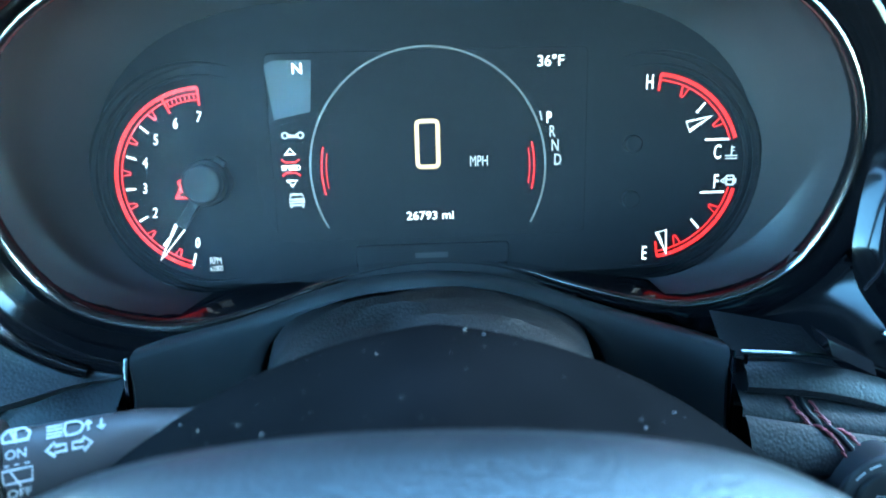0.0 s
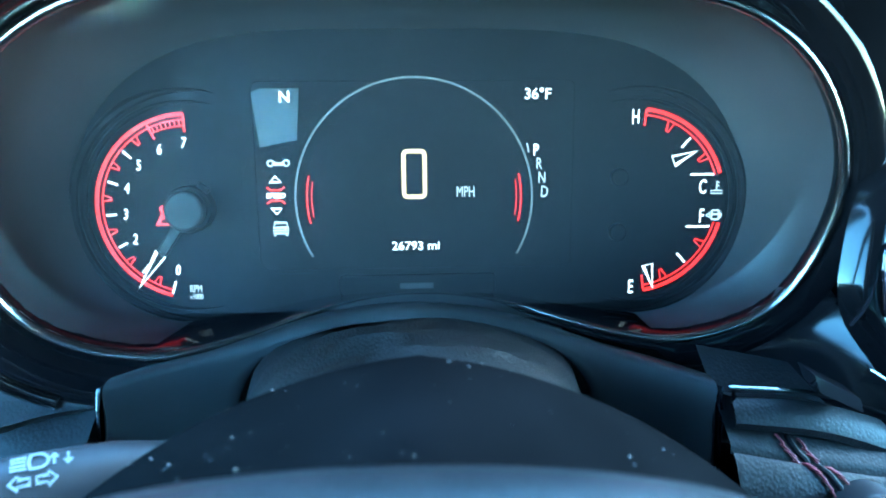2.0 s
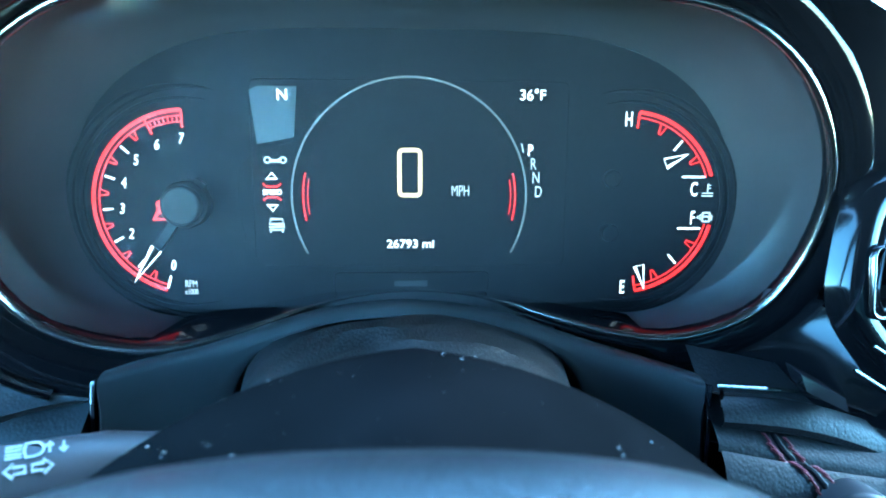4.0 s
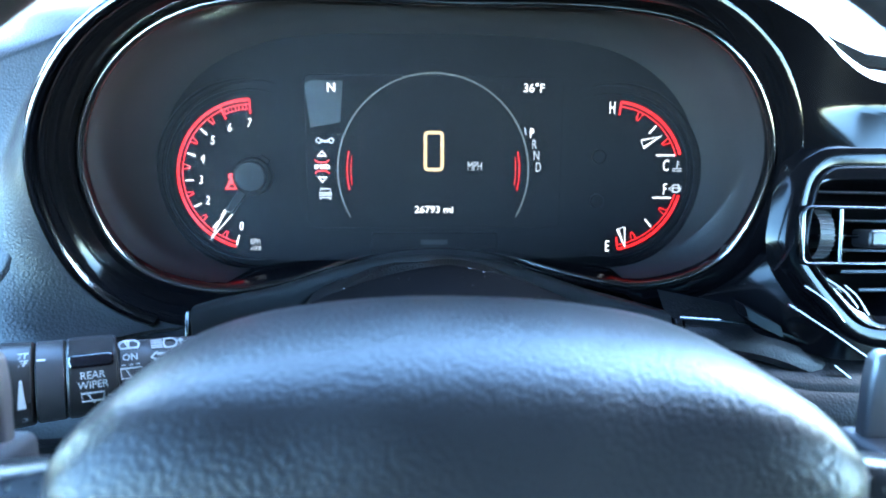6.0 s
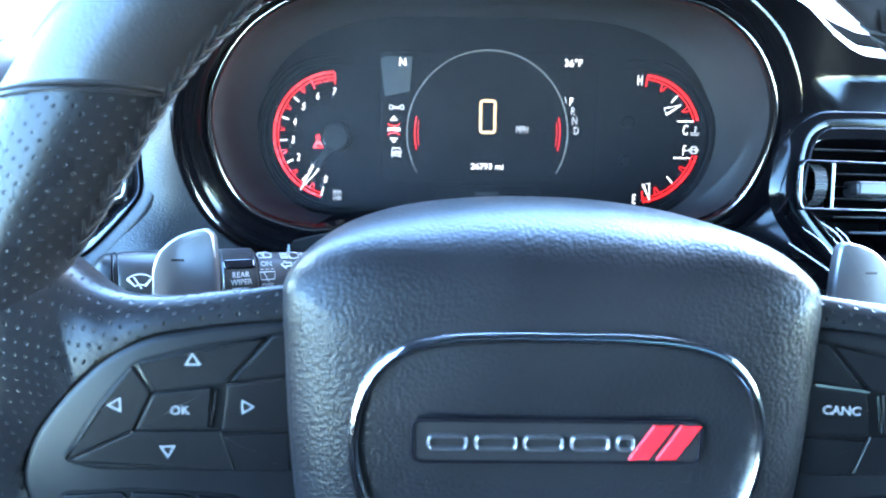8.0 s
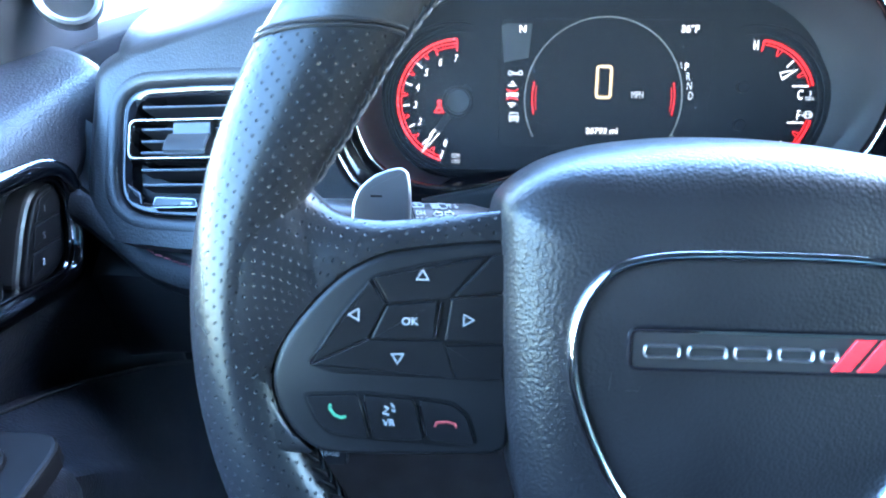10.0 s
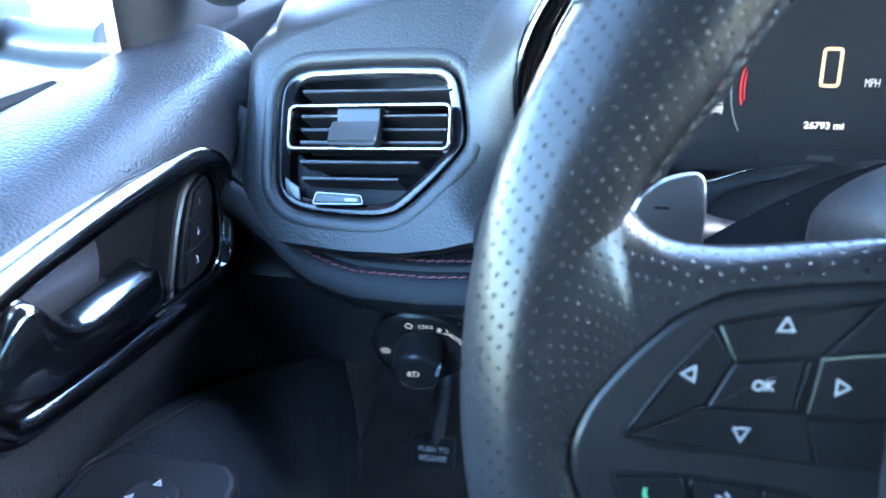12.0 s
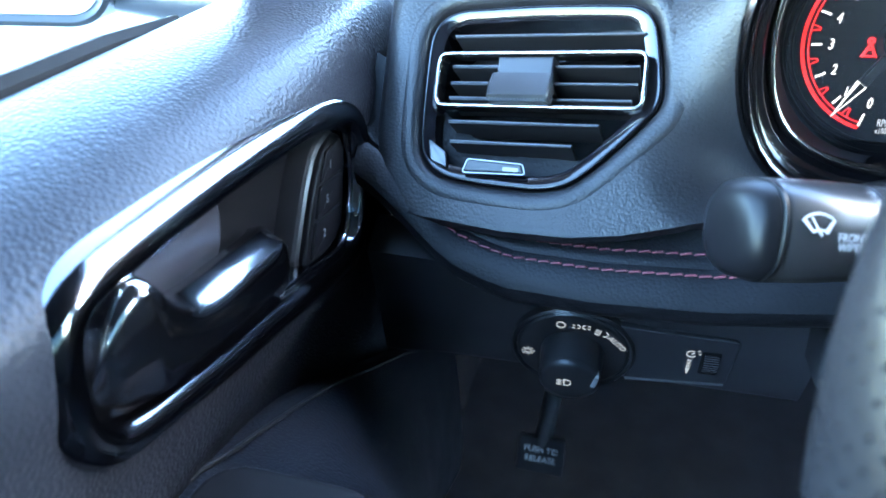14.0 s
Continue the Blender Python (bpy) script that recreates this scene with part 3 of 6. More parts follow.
def stitch_row(place, x0, x1, step, parent):
    """Single stitches along a seam, each a small thread capsule."""
    global stitch_mesh
    if stitch_mesh is None:
        probe = tube("stitch", [(-2.6, 0, -0.5), (-2.1, 0, 0.35), (0, 0, 0.6), (2.1, 0, 0.35), (2.6, 0, -0.5)], 0.55, thread_red, n=6)
        stitch_mesh = probe.data
        bpy.data.objects.remove(probe)
    x = x0
    while x < x1:
        a, b = Vector(place(x)), Vector(place(x + step * 0.8))
        ob = new("stitch", stitch_mesh)
        ob.parent = parent
        mid = (a + b) / 2 * 0.001
        ob.matrix_basis = axes(mid, b - a + (Vector((0, 0, 0.9)) if step > 3 else Vector((0.7, 0, 0))), (0, 0.75, 0.65) if step > 3 else (1, 0, 0))
        x += step


stitch_row(lambda x: (x, bolster(x)[0] + 7, bolster(x)[1] + 4.1), -322, -150, 6.2, dashboard)
stitch_row(lambda x: (x, bolster(x)[0] - 3.6, bolster(x)[1] - 1.1), -332, -150, 6.2, dashboard)

# right knee pad: padded roll below the fascia with its own sewn welt
KNEE_TOP = [(138, 671), (158, 670), (172, 669), (187, 665.5), (204, 660.5), (224, 652), (245, 640), (268, 623), (300, 598), (360, 560), (440, 520)]
KNEE_LOW = [(138, 653.5), (163, 650.5), (180, 647.5), (194, 643.5), (214, 634.5), (232, 623), (252, 607), (300, 572), (360, 530), (440, 488)]
rows = []
for i in range(41):
    x = 139 + 300 * i / 40
    y, z, zl = 211 - 10 * i / 40, curve(x, KNEE_TOP) - 4, curve(x, KNEE_LOW)
    h = z - zl
    rows.append([(x, y + 30, z - 16), (x, y + 9, z - 3), (x, y + 3, z + 0.6), (x, y - 1, z - 1), (x, y - 4.5, z - 0.22 * h), (x, y - 7, z - 0.45 * h), (x, y - 6.6, z - 0.68 * h), (x, y - 3, z - 0.88 * h), (x, y + 6, z - h), (x, y + 20, z - h - 2)])
loft("knee_roll", rows, bolster_leather, dashboard, "padded black leather roll", closed=False)
tube("gloss_strip", [(x, 215 - 10 * (x - 139) / 300, curve(x, KNEE_TOP) + 0.4) for x in range(138, 440, 6)], 1.0, black_chrome, dashboard, "thin gloss-black strip")
tube("strip_end", [(139.5, 213, 671), (140.5, 212, 664), (145, 210.5, 657), (148, 210, 656)], 1.0, black_chrome, dashboard, "short gloss end of the strip")
def seam(t):
    return 164 + 26 * max(0.0, (t - 2) / 9.0) ** 1.2


tube("seam_welt", [on_bolster(seam(2 + 0.5 * k), 2 + 0.5 * k) for k in range(19)], 1.6, bolster_leather, dashboard, "rounded leather welt")
for off in (-5.0, 5.0):
    stitch_row(lambda t: tuple(Vector(on_bolster(seam(t) + off, t)) + Vector((0, -0.3, 0.4))), 2.2, 11, 0.62, dashboard)

# lower panel with the light switch
def panel_y(z):
    return 226 + (565 - z) * 0.22


rows = []
for i in range(25):
    x = -372 + 252 * i / 24
    zt, zb = 606 - 0.02 * (x + 372), curve(x, [(-372, 516), (-330, 522), (-160, 529), (-120, 530)])
    rows.append([(x, panel_y(zt) + 20, zt + 14), (x, panel_y(zt), zt)] + [(x, panel_y(z), z) for z in (lerp(zt, zb, 0.33), lerp(zt, zb, 0.66), zb + 2)] + [(x, panel_y(zb) + 2, zb - 1), (x, panel_y(zb) + 12, zb - 3), (x, panel_y(zb) + 120, zb - 2)])
loft("knee_panel", rows, black_plastic, dashboard, "smooth black lower dash panel", closed=False)
rows = []
for x in (-400, -372, -330, -250, -150, -100, 0, 100, 200, 400, 1130):
    rows.append([(x, 330, 530), (x, 360, 470), (x, 470, 430), (x, 700, 420)])
loft("under_dash", rows, foam_black, dashboard, "dark underside of the dash", closed=False)
rows = [[(x, 330, top_edge(x)[1] - 35), (x, 338, 650), (x, 345, 540), (x, 350, 500)] for x in (-400, -352, -274, -230, -184, -150, 0, 150, 215, 280, 1130)]
loft("dash_back", rows, foam_black, dashboard, "dark structure behind the dash face", closed=False)

# ---- gauges ----
gauges = thing("instrument_cluster", DIAL, "lit instrument cluster with round gauges and a centre screen", "instrument cluster")
inv = DIAL.inverted() @ HOOD


def to_dial(x, y, d):
    return tuple((inv @ Vector((x * 0.001, y * 0.001, d * 0.001))) * 1000)


DIAL_HALF = [(0, 86), (40, 86), (80, 84), (112, 77), (138, 63), (156, 43), (165, 20), (165, -5), (156, -30), (140, -47), (118, -56), (92, -57), (62, -54), (30, -52), (0, -51)]
dial_out = smooth_path(both(DIAL_HALF), 3)
funnel_top = [to_dial(x, y, recess(x, y) - 3) for x, y in offset(OPENING, -1.0)]


def resample(path, n):
    """n points evenly by angle on a closed outline, from the top on clockwise."""
    an = [(math.atan2(p[0], p[1]) % 6.283185, p) for p in path]
    an.sort(key=lambda q: q[0])
    ks = [a for a, _ in an]
    out = []
    for i in range(n):
        t = 6.283185 * i / n
        out.append(tuple(float(np.interp(t, ks, [p[c] for _, p in an], period=6.283185)) for c in range(len(path[0]))))
    return out


top_r = resample(funnel_top, 96)
bot_r = resample([(x, y, -1.0) for x, y in dial_out], 96)
mids = []
for f, bulge in ((0.0, 0.0), (0.25, 5.0), (0.5, 7.0), (0.75, 6.0), (0.92, 2.5), (1.0, 0.0)):
    row = []
    for a, b in zip(top_r, bot_r):
        p = Vector(a).lerp(Vector(b), f)
        r = Vector((p.x, p.y, 0)).normalized()
        row.append(tuple(p + r * bulge * min(1.0, a[2] / 40.0)))
    mids.append(row)
loft("funnel", mids, funnel_grey, gauges, "satin dark grey funnel round the dials")
solid("dial_plate", dial_out, -6, -1.2, dial_black, gauges, "matt black dial plate", bevel=0.2)
for cx in (-110.5, 110.5):
    a0 = 75 if cx < 0 else -105
    for r, w in ((51.5, 1.4), (57.0, 2.4)):
        tube("dial_step", [(x, y, -0.6) for x, y in arc_pts(cx, 1.2, r, a0, a0 + 210, 40)], [w * min(1.0, 0.08 + 0.12 * min(k, 40 - k)) for k in range(41)], dial_black, gauges, "raised dark ring", n=8)

# centre screen
solid("screen", rounded(box(-79, 79, -31, 62), 4), -2, -0.6, screen_black, gauges, "dark glossy centre screen", bevel=0.4)
solid("screen_hood", rounded(box(-40, 40, -45, -34), 3), -1, 0.6, dial_black, gauges, "small gloss bar below the screen", bevel=1)
solid("marker_window", box(-9, 8, -41.5, -38.5), 0, 0.8, faint_grey, gauges, "small dark window", bevel=0.2)
# a reflection on the screen, laid in as a fixed grey patch
loft("compass_reflection", [[(-79, 56.5, -0.3), (-75, 58.5, -0.3), (-56, 58.5, -0.3), (-58, 34, -0.3), (-76, 30.5, -0.3)], [(-79, 56.5, -0.5), (-75, 58.5, -0.5), (-56, 58.5, -0.5), (-58, 34, -0.5), (-76, 30.5, -0.5)]], faint_grey, gauges, "faint reflection painted as a grey patch behind the compass letter", caps=(True, False))
strokes("side_field_edge", [[(-58, 33), (-80, 26), (-85, 20), (-87, 2), (-83, -20), (-77, -30), (-70, -33), (-52, -33)]], 0.9, 0.0, dial_black, gauges, "dark outline of the side field")
circle = arc_pts(-0.8, 4.4, 59.2, -29, 209, 90)
strokes("speed_ring", [circle], 0.9, -0.2, lit_ring, gauges, "thin pale ring round the speed display")
for sx in (-1, 1):
    strokes("red_arc", [arc_pts(-0.8, 4.6, 53.5, 180 - 13, 180 + 13, 14) if sx < 0 else arc_pts(-0.8, 4.6, 53.5, -13, 13, 14)], 0.7, -0.1, lit_red, gauges, "red arc inside the ring")
    strokes("red_arc", [arc_pts(-0.8, 4.6, 51.2, 180 - 10, 180 + 10, 14) if sx < 0 else arc_pts(-0.8, 4.6, 51.2, -10, 10, 14)], 0.4, -0.1, lit_red, gauges)
ring("digit_zero", rounded(box(-5.3, 3.5, 6.3, 27.2), 1.2), [(-0.2, -0.3), (-0.2, 0.0), (1.85, 0.0), (1.85, -0.3)], lit_gold, gauges, "large gold digit zero")
lettering("unit_text", "MPH", 5.6, 24.7, 7.9, -0.1, lit_dim, gauges, wide=0.62)
lettering("odometer_text", "26793 mi", 4.4, -0.6, -19.2, -0.1, lit_white, gauges, wide=1.08, bold=0.06)
lettering("compass_text", "N", 5.4, -63.0, 54.7, 0.0, lit_white, gauges, bold=0.1)
lettering("temperature_text", "36°F", 5.4, 60.4, 55.6, -0.1, lit_white, gauges, wide=0.98, bold=0.05)
for ch, x, y, mat in (("P", 59.9, 28.4, lit_white), ("R", 61.6, 21.6, lit_dim), ("N", 63.2, 14.7, lit_dim), ("D", 64.6, 7.5, lit_dim)):
    lettering("gear_letter", ch, 6.0, x, y, -0.1, mat, gauges, wide=0.66, bold=0.12 if ch == "P" else 0.02)
strokes("gear_mark", [[(55.4, 31.5), (56.4, 27.0)]], 0.6, -0.1, lit_dim, gauges)
# side symbols
lettering("speed_text", "SPEED", 2.6, -69.4, 7.0, 0.0, lit_white, gauges, bold=0.08)
strokes("speed_marks", [[(-74, 11.2), (-72, 9.6), (-67, 9.6), (-65, 11.2)], [(-74, 2.8), (-72, 4.4), (-67, 4.4), (-65, 2.8)]], 0.8, 0.0, lit_red, gauges)
for up in (1, -1):
    y = 7.0 + up * 6.6
    strokes("arrow_symbol", [[(-72, y), (-66.8, y), (-69.4, y + up * 2.8), (-72, y)]], 0.7, 0.0, lit_white, gauges)
strokes("axle_symbol", [arc_pts(-71.3, 22.8, 1.4, 0, 360, 14), arc_pts(-63.6, 22.8, 1.4, 0, 360, 14), [(-70, 23.6), (-69, 22.8), (-66, 22.8), (-65, 23.6)], [(-70, 22), (-65, 22)]], 0.8, 0.0, lit_dim, gauges)
strokes("car_symbol", [[(-71.5, -9.2), (-70.6, -6.6), (-65, -6.6), (-64.1, -9.2), (-71.5, -9.2)], [(-71.8, -10.6), (-63.8, -10.6)], [(-71.5, -12), (-64.1, -12)], [(-71.2, -13), (-70.2, -13)], [(-65.4, -13), (-64.4, -13)]], 0.9, 0.0, lit_dim, gauges)

# rev counter
TX, TY, TR = -110.5, 1.2, 45.6


def polar(r, a, cx=TX, cy=TY):
    return (cx + r * math.cos(radians(a)), cy + r * math.sin(radians(a)))


A7, A0 = 91.5, 253.5
strokes("rev_arc", [arc_pts(TX, TY, TR, A7, A0, 60)], 1.7, 0.0, lit_red, gauges, "red rev counter band")
strokes("rev_arc_inner", [arc_pts(TX, TY, TR - 2.7, A7, A0, 60)], 0.7, 0.0, lit_red, gauges)
for k in range(8):
    a = A0 + (A7 - A0) * k / 7
    if 0 < k < 6:
        strokes("tick", [[polar(TR - 4, a), polar(TR - 9, a)]], 1.0, 0.0, lit_white, gauges)
    elif k == 0:
        strokes("tick", [[polar(TR - 1, a), polar(TR - 7.5, a)]], 1.0, 0.0, lit_white, gauges)
    else:
        strokes("red_tick", [[polar(TR, a), polar(TR - 8.5, a)]], 1.0, 0.0, lit_red, gauges)
    if k != 1:
        lettering("digit", str(k), 5.4, *polar(TR - 13.5, a + (1.5 if k == 7 else 0)), 0.0, lit_white, gauges, turn=-8, wide=0.68, bold=0.06)
    else:
        lettering("digit", "1", 5.0, *polar(TR - 12.5, a), 0.0, lit_white, gauges, turn=-8, wide=0.7, bold=0.06)
    if k < 6:
        h = a + (A7 - A0) / 14
        strokes("half_tick", [[polar(TR - 2.4, h - 2.2), polar(TR - 7, h - 0.7), polar(TR - 7, h + 0.7), polar(TR - 2.4, h + 2.2)]], 0.5, 0.0, lit_red, gauges)
strokes("red_zone", [arc_pts(TX, TY, TR - 5.6, A7, A7 + 23, 20)], 0.5, 0.05, lit_red, gauges, "thin red line of the red zone")
for k in range(8):
    strokes("zone_tick", [[polar(TR - 2.4, A7 + 3 * k), polar(TR - 5.6, A7 + 3 * k)]], 0.5, 0.05, lit_red, gauges)
lettering("rpm_text", "RPM", 3.9, -111.6, -39.3, 0.0, lit_dim, gauges, wide=0.62)
lettering("rpm_text", "x1000", 3.0, -111.6, -43.4, 0.0, lit_dim, gauges, wide=0.66)
strokes("belt_warning", [[(-127.6, -6.6), (-124.6, -0.6), (-121.6, -6.6), (-127.6, -6.6)], [(-126.4, -3.6), (-123, -3.0)], arc_pts(-124.6, 0.9, 1.2, 0, 360, 10)], 1.3, 0.0, lit_red, gauges, "red seat-belt warning symbol")


def needle(cx, cy, a, r0, r1, w, name, d):
    """A hollow tapered pointer with lit edges."""
    t = Vector((math.cos(radians(a)), math.sin(radians(a))))
    n = Vector((-t.y, t.x))
    c = Vector((cx, cy))
    tip, l, r = c + t * r1, c + t * r0 + n * w, c + t * r0 - n * w
    tri = [tuple(tip), tuple(l), tuple(r)]
    solid(name, tri if area(tri) > 0 else tri[::-1], d - 0.6, d, dial_black, gauges, "dark pointer with white lit edges", bevel=0.1)
    strokes(name + "_edge", [[tuple(tip), tuple(l), tuple(r), tuple(tip)]], 0.9, d + 0.15, lit_white, gauges)


needle(TX, TY, 234.8, 27, 47, 2.4, "rev_needle", 3.5)
u = Vector((math.cos(radians(234.8)), math.sin(radians(234.8))))
n = Vector((-u.y, u.x))
c = Vector((TX, TY))
bar = [tuple(c - u * 14 + n * 3.2), tuple(c + u * 27 + n * 2.5), tuple(c + u * 27 - n * 2.5), tuple(c - u * 14 - n * 3.2)]
solid("needle_arm", rounded(bar, 1), 2.0, 4.5, cap_grey, gauges, "dark pointer arm", bevel=0.8)
disc("needle_base", TX, TY, 11.5, -1, 8, dial_black, gauges, bevel=1.2)
disc("needle_cap", TX, TY, 9.4, 6, 13, cap_grey, gauges, "satin dark grey pointer cap", bevel=1.4)

# temperature and fuel
GX, GY, GR = 110.5, 1.2, 46.6


def gp(r, a):
    return (GX + r * math.cos(radians(a)), GY + r * math.sin(radians(a)))


for a0, a1, parts in ((84, 18, (66, 49, 32)), (-14, -81, (-31, -48, -66))):
    strokes("gauge_arc", [arc_pts(GX, GY, GR, a0, a1, 30)], 1.8, 0.0, lit_red, gauges, "red gauge band")
    strokes("gauge_arc_inner", [arc_pts(GX, GY, GR - 2.7, a0, a1, 30)], 0.7, 0.0, lit_red, gauges)
    h0, mid, h1 = parts
    strokes("tick", [[gp(GR - 4, mid), gp(GR - 10.5, mid)]], 1.0, 0.0, lit_white, gauges)
    for h in (h0, h1):
        strokes("half_tick", [[gp(GR - 2.4, h - 2.4), gp(GR - 8, h - 0.8), gp(GR - 8, h + 0.8), gp(GR - 2.4, h + 2.4)]], 0.5, 0.0, lit_red, gauges)
    e = a0 if a0 > 0 else a1
    strokes("red_tick", [[gp(GR, e), gp(GR - 8, e)]], 1.0, 0.0, lit_red, gauges)
strokes("gauge_line", [[(139.5, 15.0), (151.6, 15.0)]], 1.0, 0.0, lit_white, gauges)
strokes("gauge_line", [[(138.6, -11.8), (151.0, -11.8)]], 1.0, 0.0, lit_white, gauges)
for ch, x, y in (("H", 109.9, 44.3), ("C", 146.2, 9.0), ("F", 146.4, -6.0), ("E", 110.8, -42.6)):
    lettering("gauge_letter", ch, 7.4, x, y, 0.0, lit_white, gauges, wide=0.58, bold=0.06)
strokes("coolant_symbol", [[(153.6, 11.6), (153.6, 6.6)], [(153.6, 10.8), (155, 10.8)], [(153.6, 9.2), (155, 9.2)], [(150.4, 6.6), (156.6, 6.6)], [(150.4, 5.2), (156.6, 5.2)]], 0.6, 0.0, lit_dim, gauges)
strokes("pump_symbol", [rounded(box(151.8, 155.6, -8.2, -3.6), 0.5, 2) + [rounded(box(151.8, 155.6, -8.2, -3.6), 0.5, 2)[0]], [(156.4, -7.6), (156.8, -5)], [(152, -5.6), (155.4, -5.6)]], 0.9, 0.0, lit_dim, gauges)
strokes("pump_arrow", [[(150.6, -4.8), (148.9, -6), (150.6, -7.2), (150.6, -4.8)]], 0.5, 0.0, lit_dim, gauges)
needle(102.5, 11.0, 22.2, 29.0, 41.5, 2.4, "temperature_needle", 2.0)
needle(113.5, -11.0, -75.5, 20.7, 33.0, 2.4, "fuel_needle", 2.0)
for y in (14, -14):
    disc("needle_pivot", GX - 8, y, 4.5, -1, 3, dial_black, gauges, bevel=1.2)

# lens over the gauges, leaning towards the driver at its top
rows = []
for i in range(41):
    s = i / 40
    y = lerp(84, -64, s)
    half = float(np.interp(y, [-64, -52, -33, 0, 36, 57, 73, 84], [148, 168, 179, 183, 173, 158, 138, 112]))
    row = []
    for k in range(61):
        q = -1 + 2 * k / 60
        x = half * q
        d = lerp(-10, -22, s) - 4 * (1 - q * q) * s - 6 * (q * q)
        row.append(to_dial(x, y, d))
    rows.append(row)
lens = loft("lens", rows, lens_clear, gauges, "clear curved lens over the gauges", closed=False)
lens.visible_shadow = False

# ---- steering wheel ----
wheel = thing("steering_wheel", WHEEL, "black leather steering wheel with perforated grips and chrome-edged hub", "steering wheel")
RA = 16.0


def rim_inner(th):
    """Inner radius of the rim at an angle: the leather is fuller in the upper grips than beside the spokes."""
    fold = abs((th + 90) % 360 - 180) - 90
    return curve(fold, [(-90, 164), (-60, 164), (-48, 162.5), (-38, 161), (-30, 160), (-24, 161), (-18, 164.5), (-10, 169), (0, 171), (12, 169), (20, 166), (28, 162), (40, 161), (90, 163)])


def rim_section(th, skew=0.0, n=32):
    """Section of the rim at an angle; skew: degrees by which it leans, so that a seam can run level."""
    out = []
    for k in range(n):
        f = radians(-90 + 360 * k / n)
        a = th + skew * math.cos(f)
        inner = rim_inner(a)
        r = (203 + inner) / 2 + (203 - inner) / 2 * math.cos(f)
        out.append((r * math.cos(radians(a)), r * math.sin(radians(a)), -6 + RA * math.sin(f)))
    return out


def rim_part(name, a0, a1, s0, s1, mat, label):
    n = max(4, int(abs(a1 - a0) / 2.0))
    return loft(name, [rim_section(lerp(a0, a1, i / n), s0 * (1 - i / n) ** 2 + s1 * (i / n) ** 2) for i in range(n + 1)], mat, wheel, label, uv=True, sharp=60)


rim_part("rim_top", 34.3, 145.7, -5, 5, rim_leather, "smooth black leather top of the rim")
rim_part("grip", 146.3, 222, 5, 0, grip_leather, "perforated black leather grip")
rim_part("grip", -42, 33.7, 0, -5, grip_leather, "perforated black leather grip")
rim_part("rim_bottom", 222.6, 317.4, 0, 0, rim_leather, "smooth black leather bottom of the rim")
for a, skew in ((146.0, 5), (34.0, -5), (222.3, 0), (317.7, 0)):
    for da in (-0.35, 0.35):
        sec = [(x * 1.002, y * 1.002, -6 + (d + 6) * 1.03) for x, y, d in rim_section(a + da, skew)]
        tube("seam", sec, 0.75, rim_leather, wheel, "sewn seam across the rim", n=6, closed=True)

# braided lacing along the inner edge of the rim: pairs of slanting thread loops, alternately over one another
verts, faces = [], []
for side_a in (1, -1):
    for k in range(48):
        a = (126 + k * 2.0) if side_a > 0 else (54 - k * 2.0)
        if 160 < a % 360 < 198 or a % 360 > 342 or a % 360 < 20:
            continue
        for lean in (1, -1):
            pts = []
            for q in range(5):
                u = q / 4
                da = side_a * (2.5 * u - 0.5 * lean)
                r = rim_inner(a + da) - 0.3 - 0.7 * math.sin(math.pi * u)
                pts.append(Vector((r * math.cos(radians(a + da)), r * math.sin(radians(a + da)), -3.5 + lean * (5.6 - 5.9 * u))))
            for q in range(5):
                t = (pts[min(q + 1, 4)] - pts[max(q - 1, 0)]).normalized()
                o = Vector((-math.cos(radians(a)), -math.sin(radians(a)), 0))
                w = t.cross(o).normalized()
                rad = 0.72 if 0 < q < 4 else 0.4
                for m in range(6):
                    f = radians(60 * m)
                    verts.append(tuple(pts[q] + (w * math.cos(f) + o * math.sin(f)) * rad))
            b = len(verts) - 30
            for q in range(4):
                for m in range(6):
                    faces.append((b + 6 * q + m, b + 6 * q + (m + 1) % 6, b + 6 * q + 6 + (m + 1) % 6, b + 6 * q + 6 + m))
lacing = build("lacing", verts, faces, thread_black, wheel, "black cross-stitched lacing", sharp=80)
tagged(lacing, kind="stuff")


def tilt_in(x, y):
    """The switch panels dip towards the hub."""
    return 0.11 * (abs(x) - 150) + 1.5


def mirror(pts, sx):
    return [(x * sx, y) for x, y in pts] if sx > 0 else [(x * sx, y) for x, y in reversed(pts)]


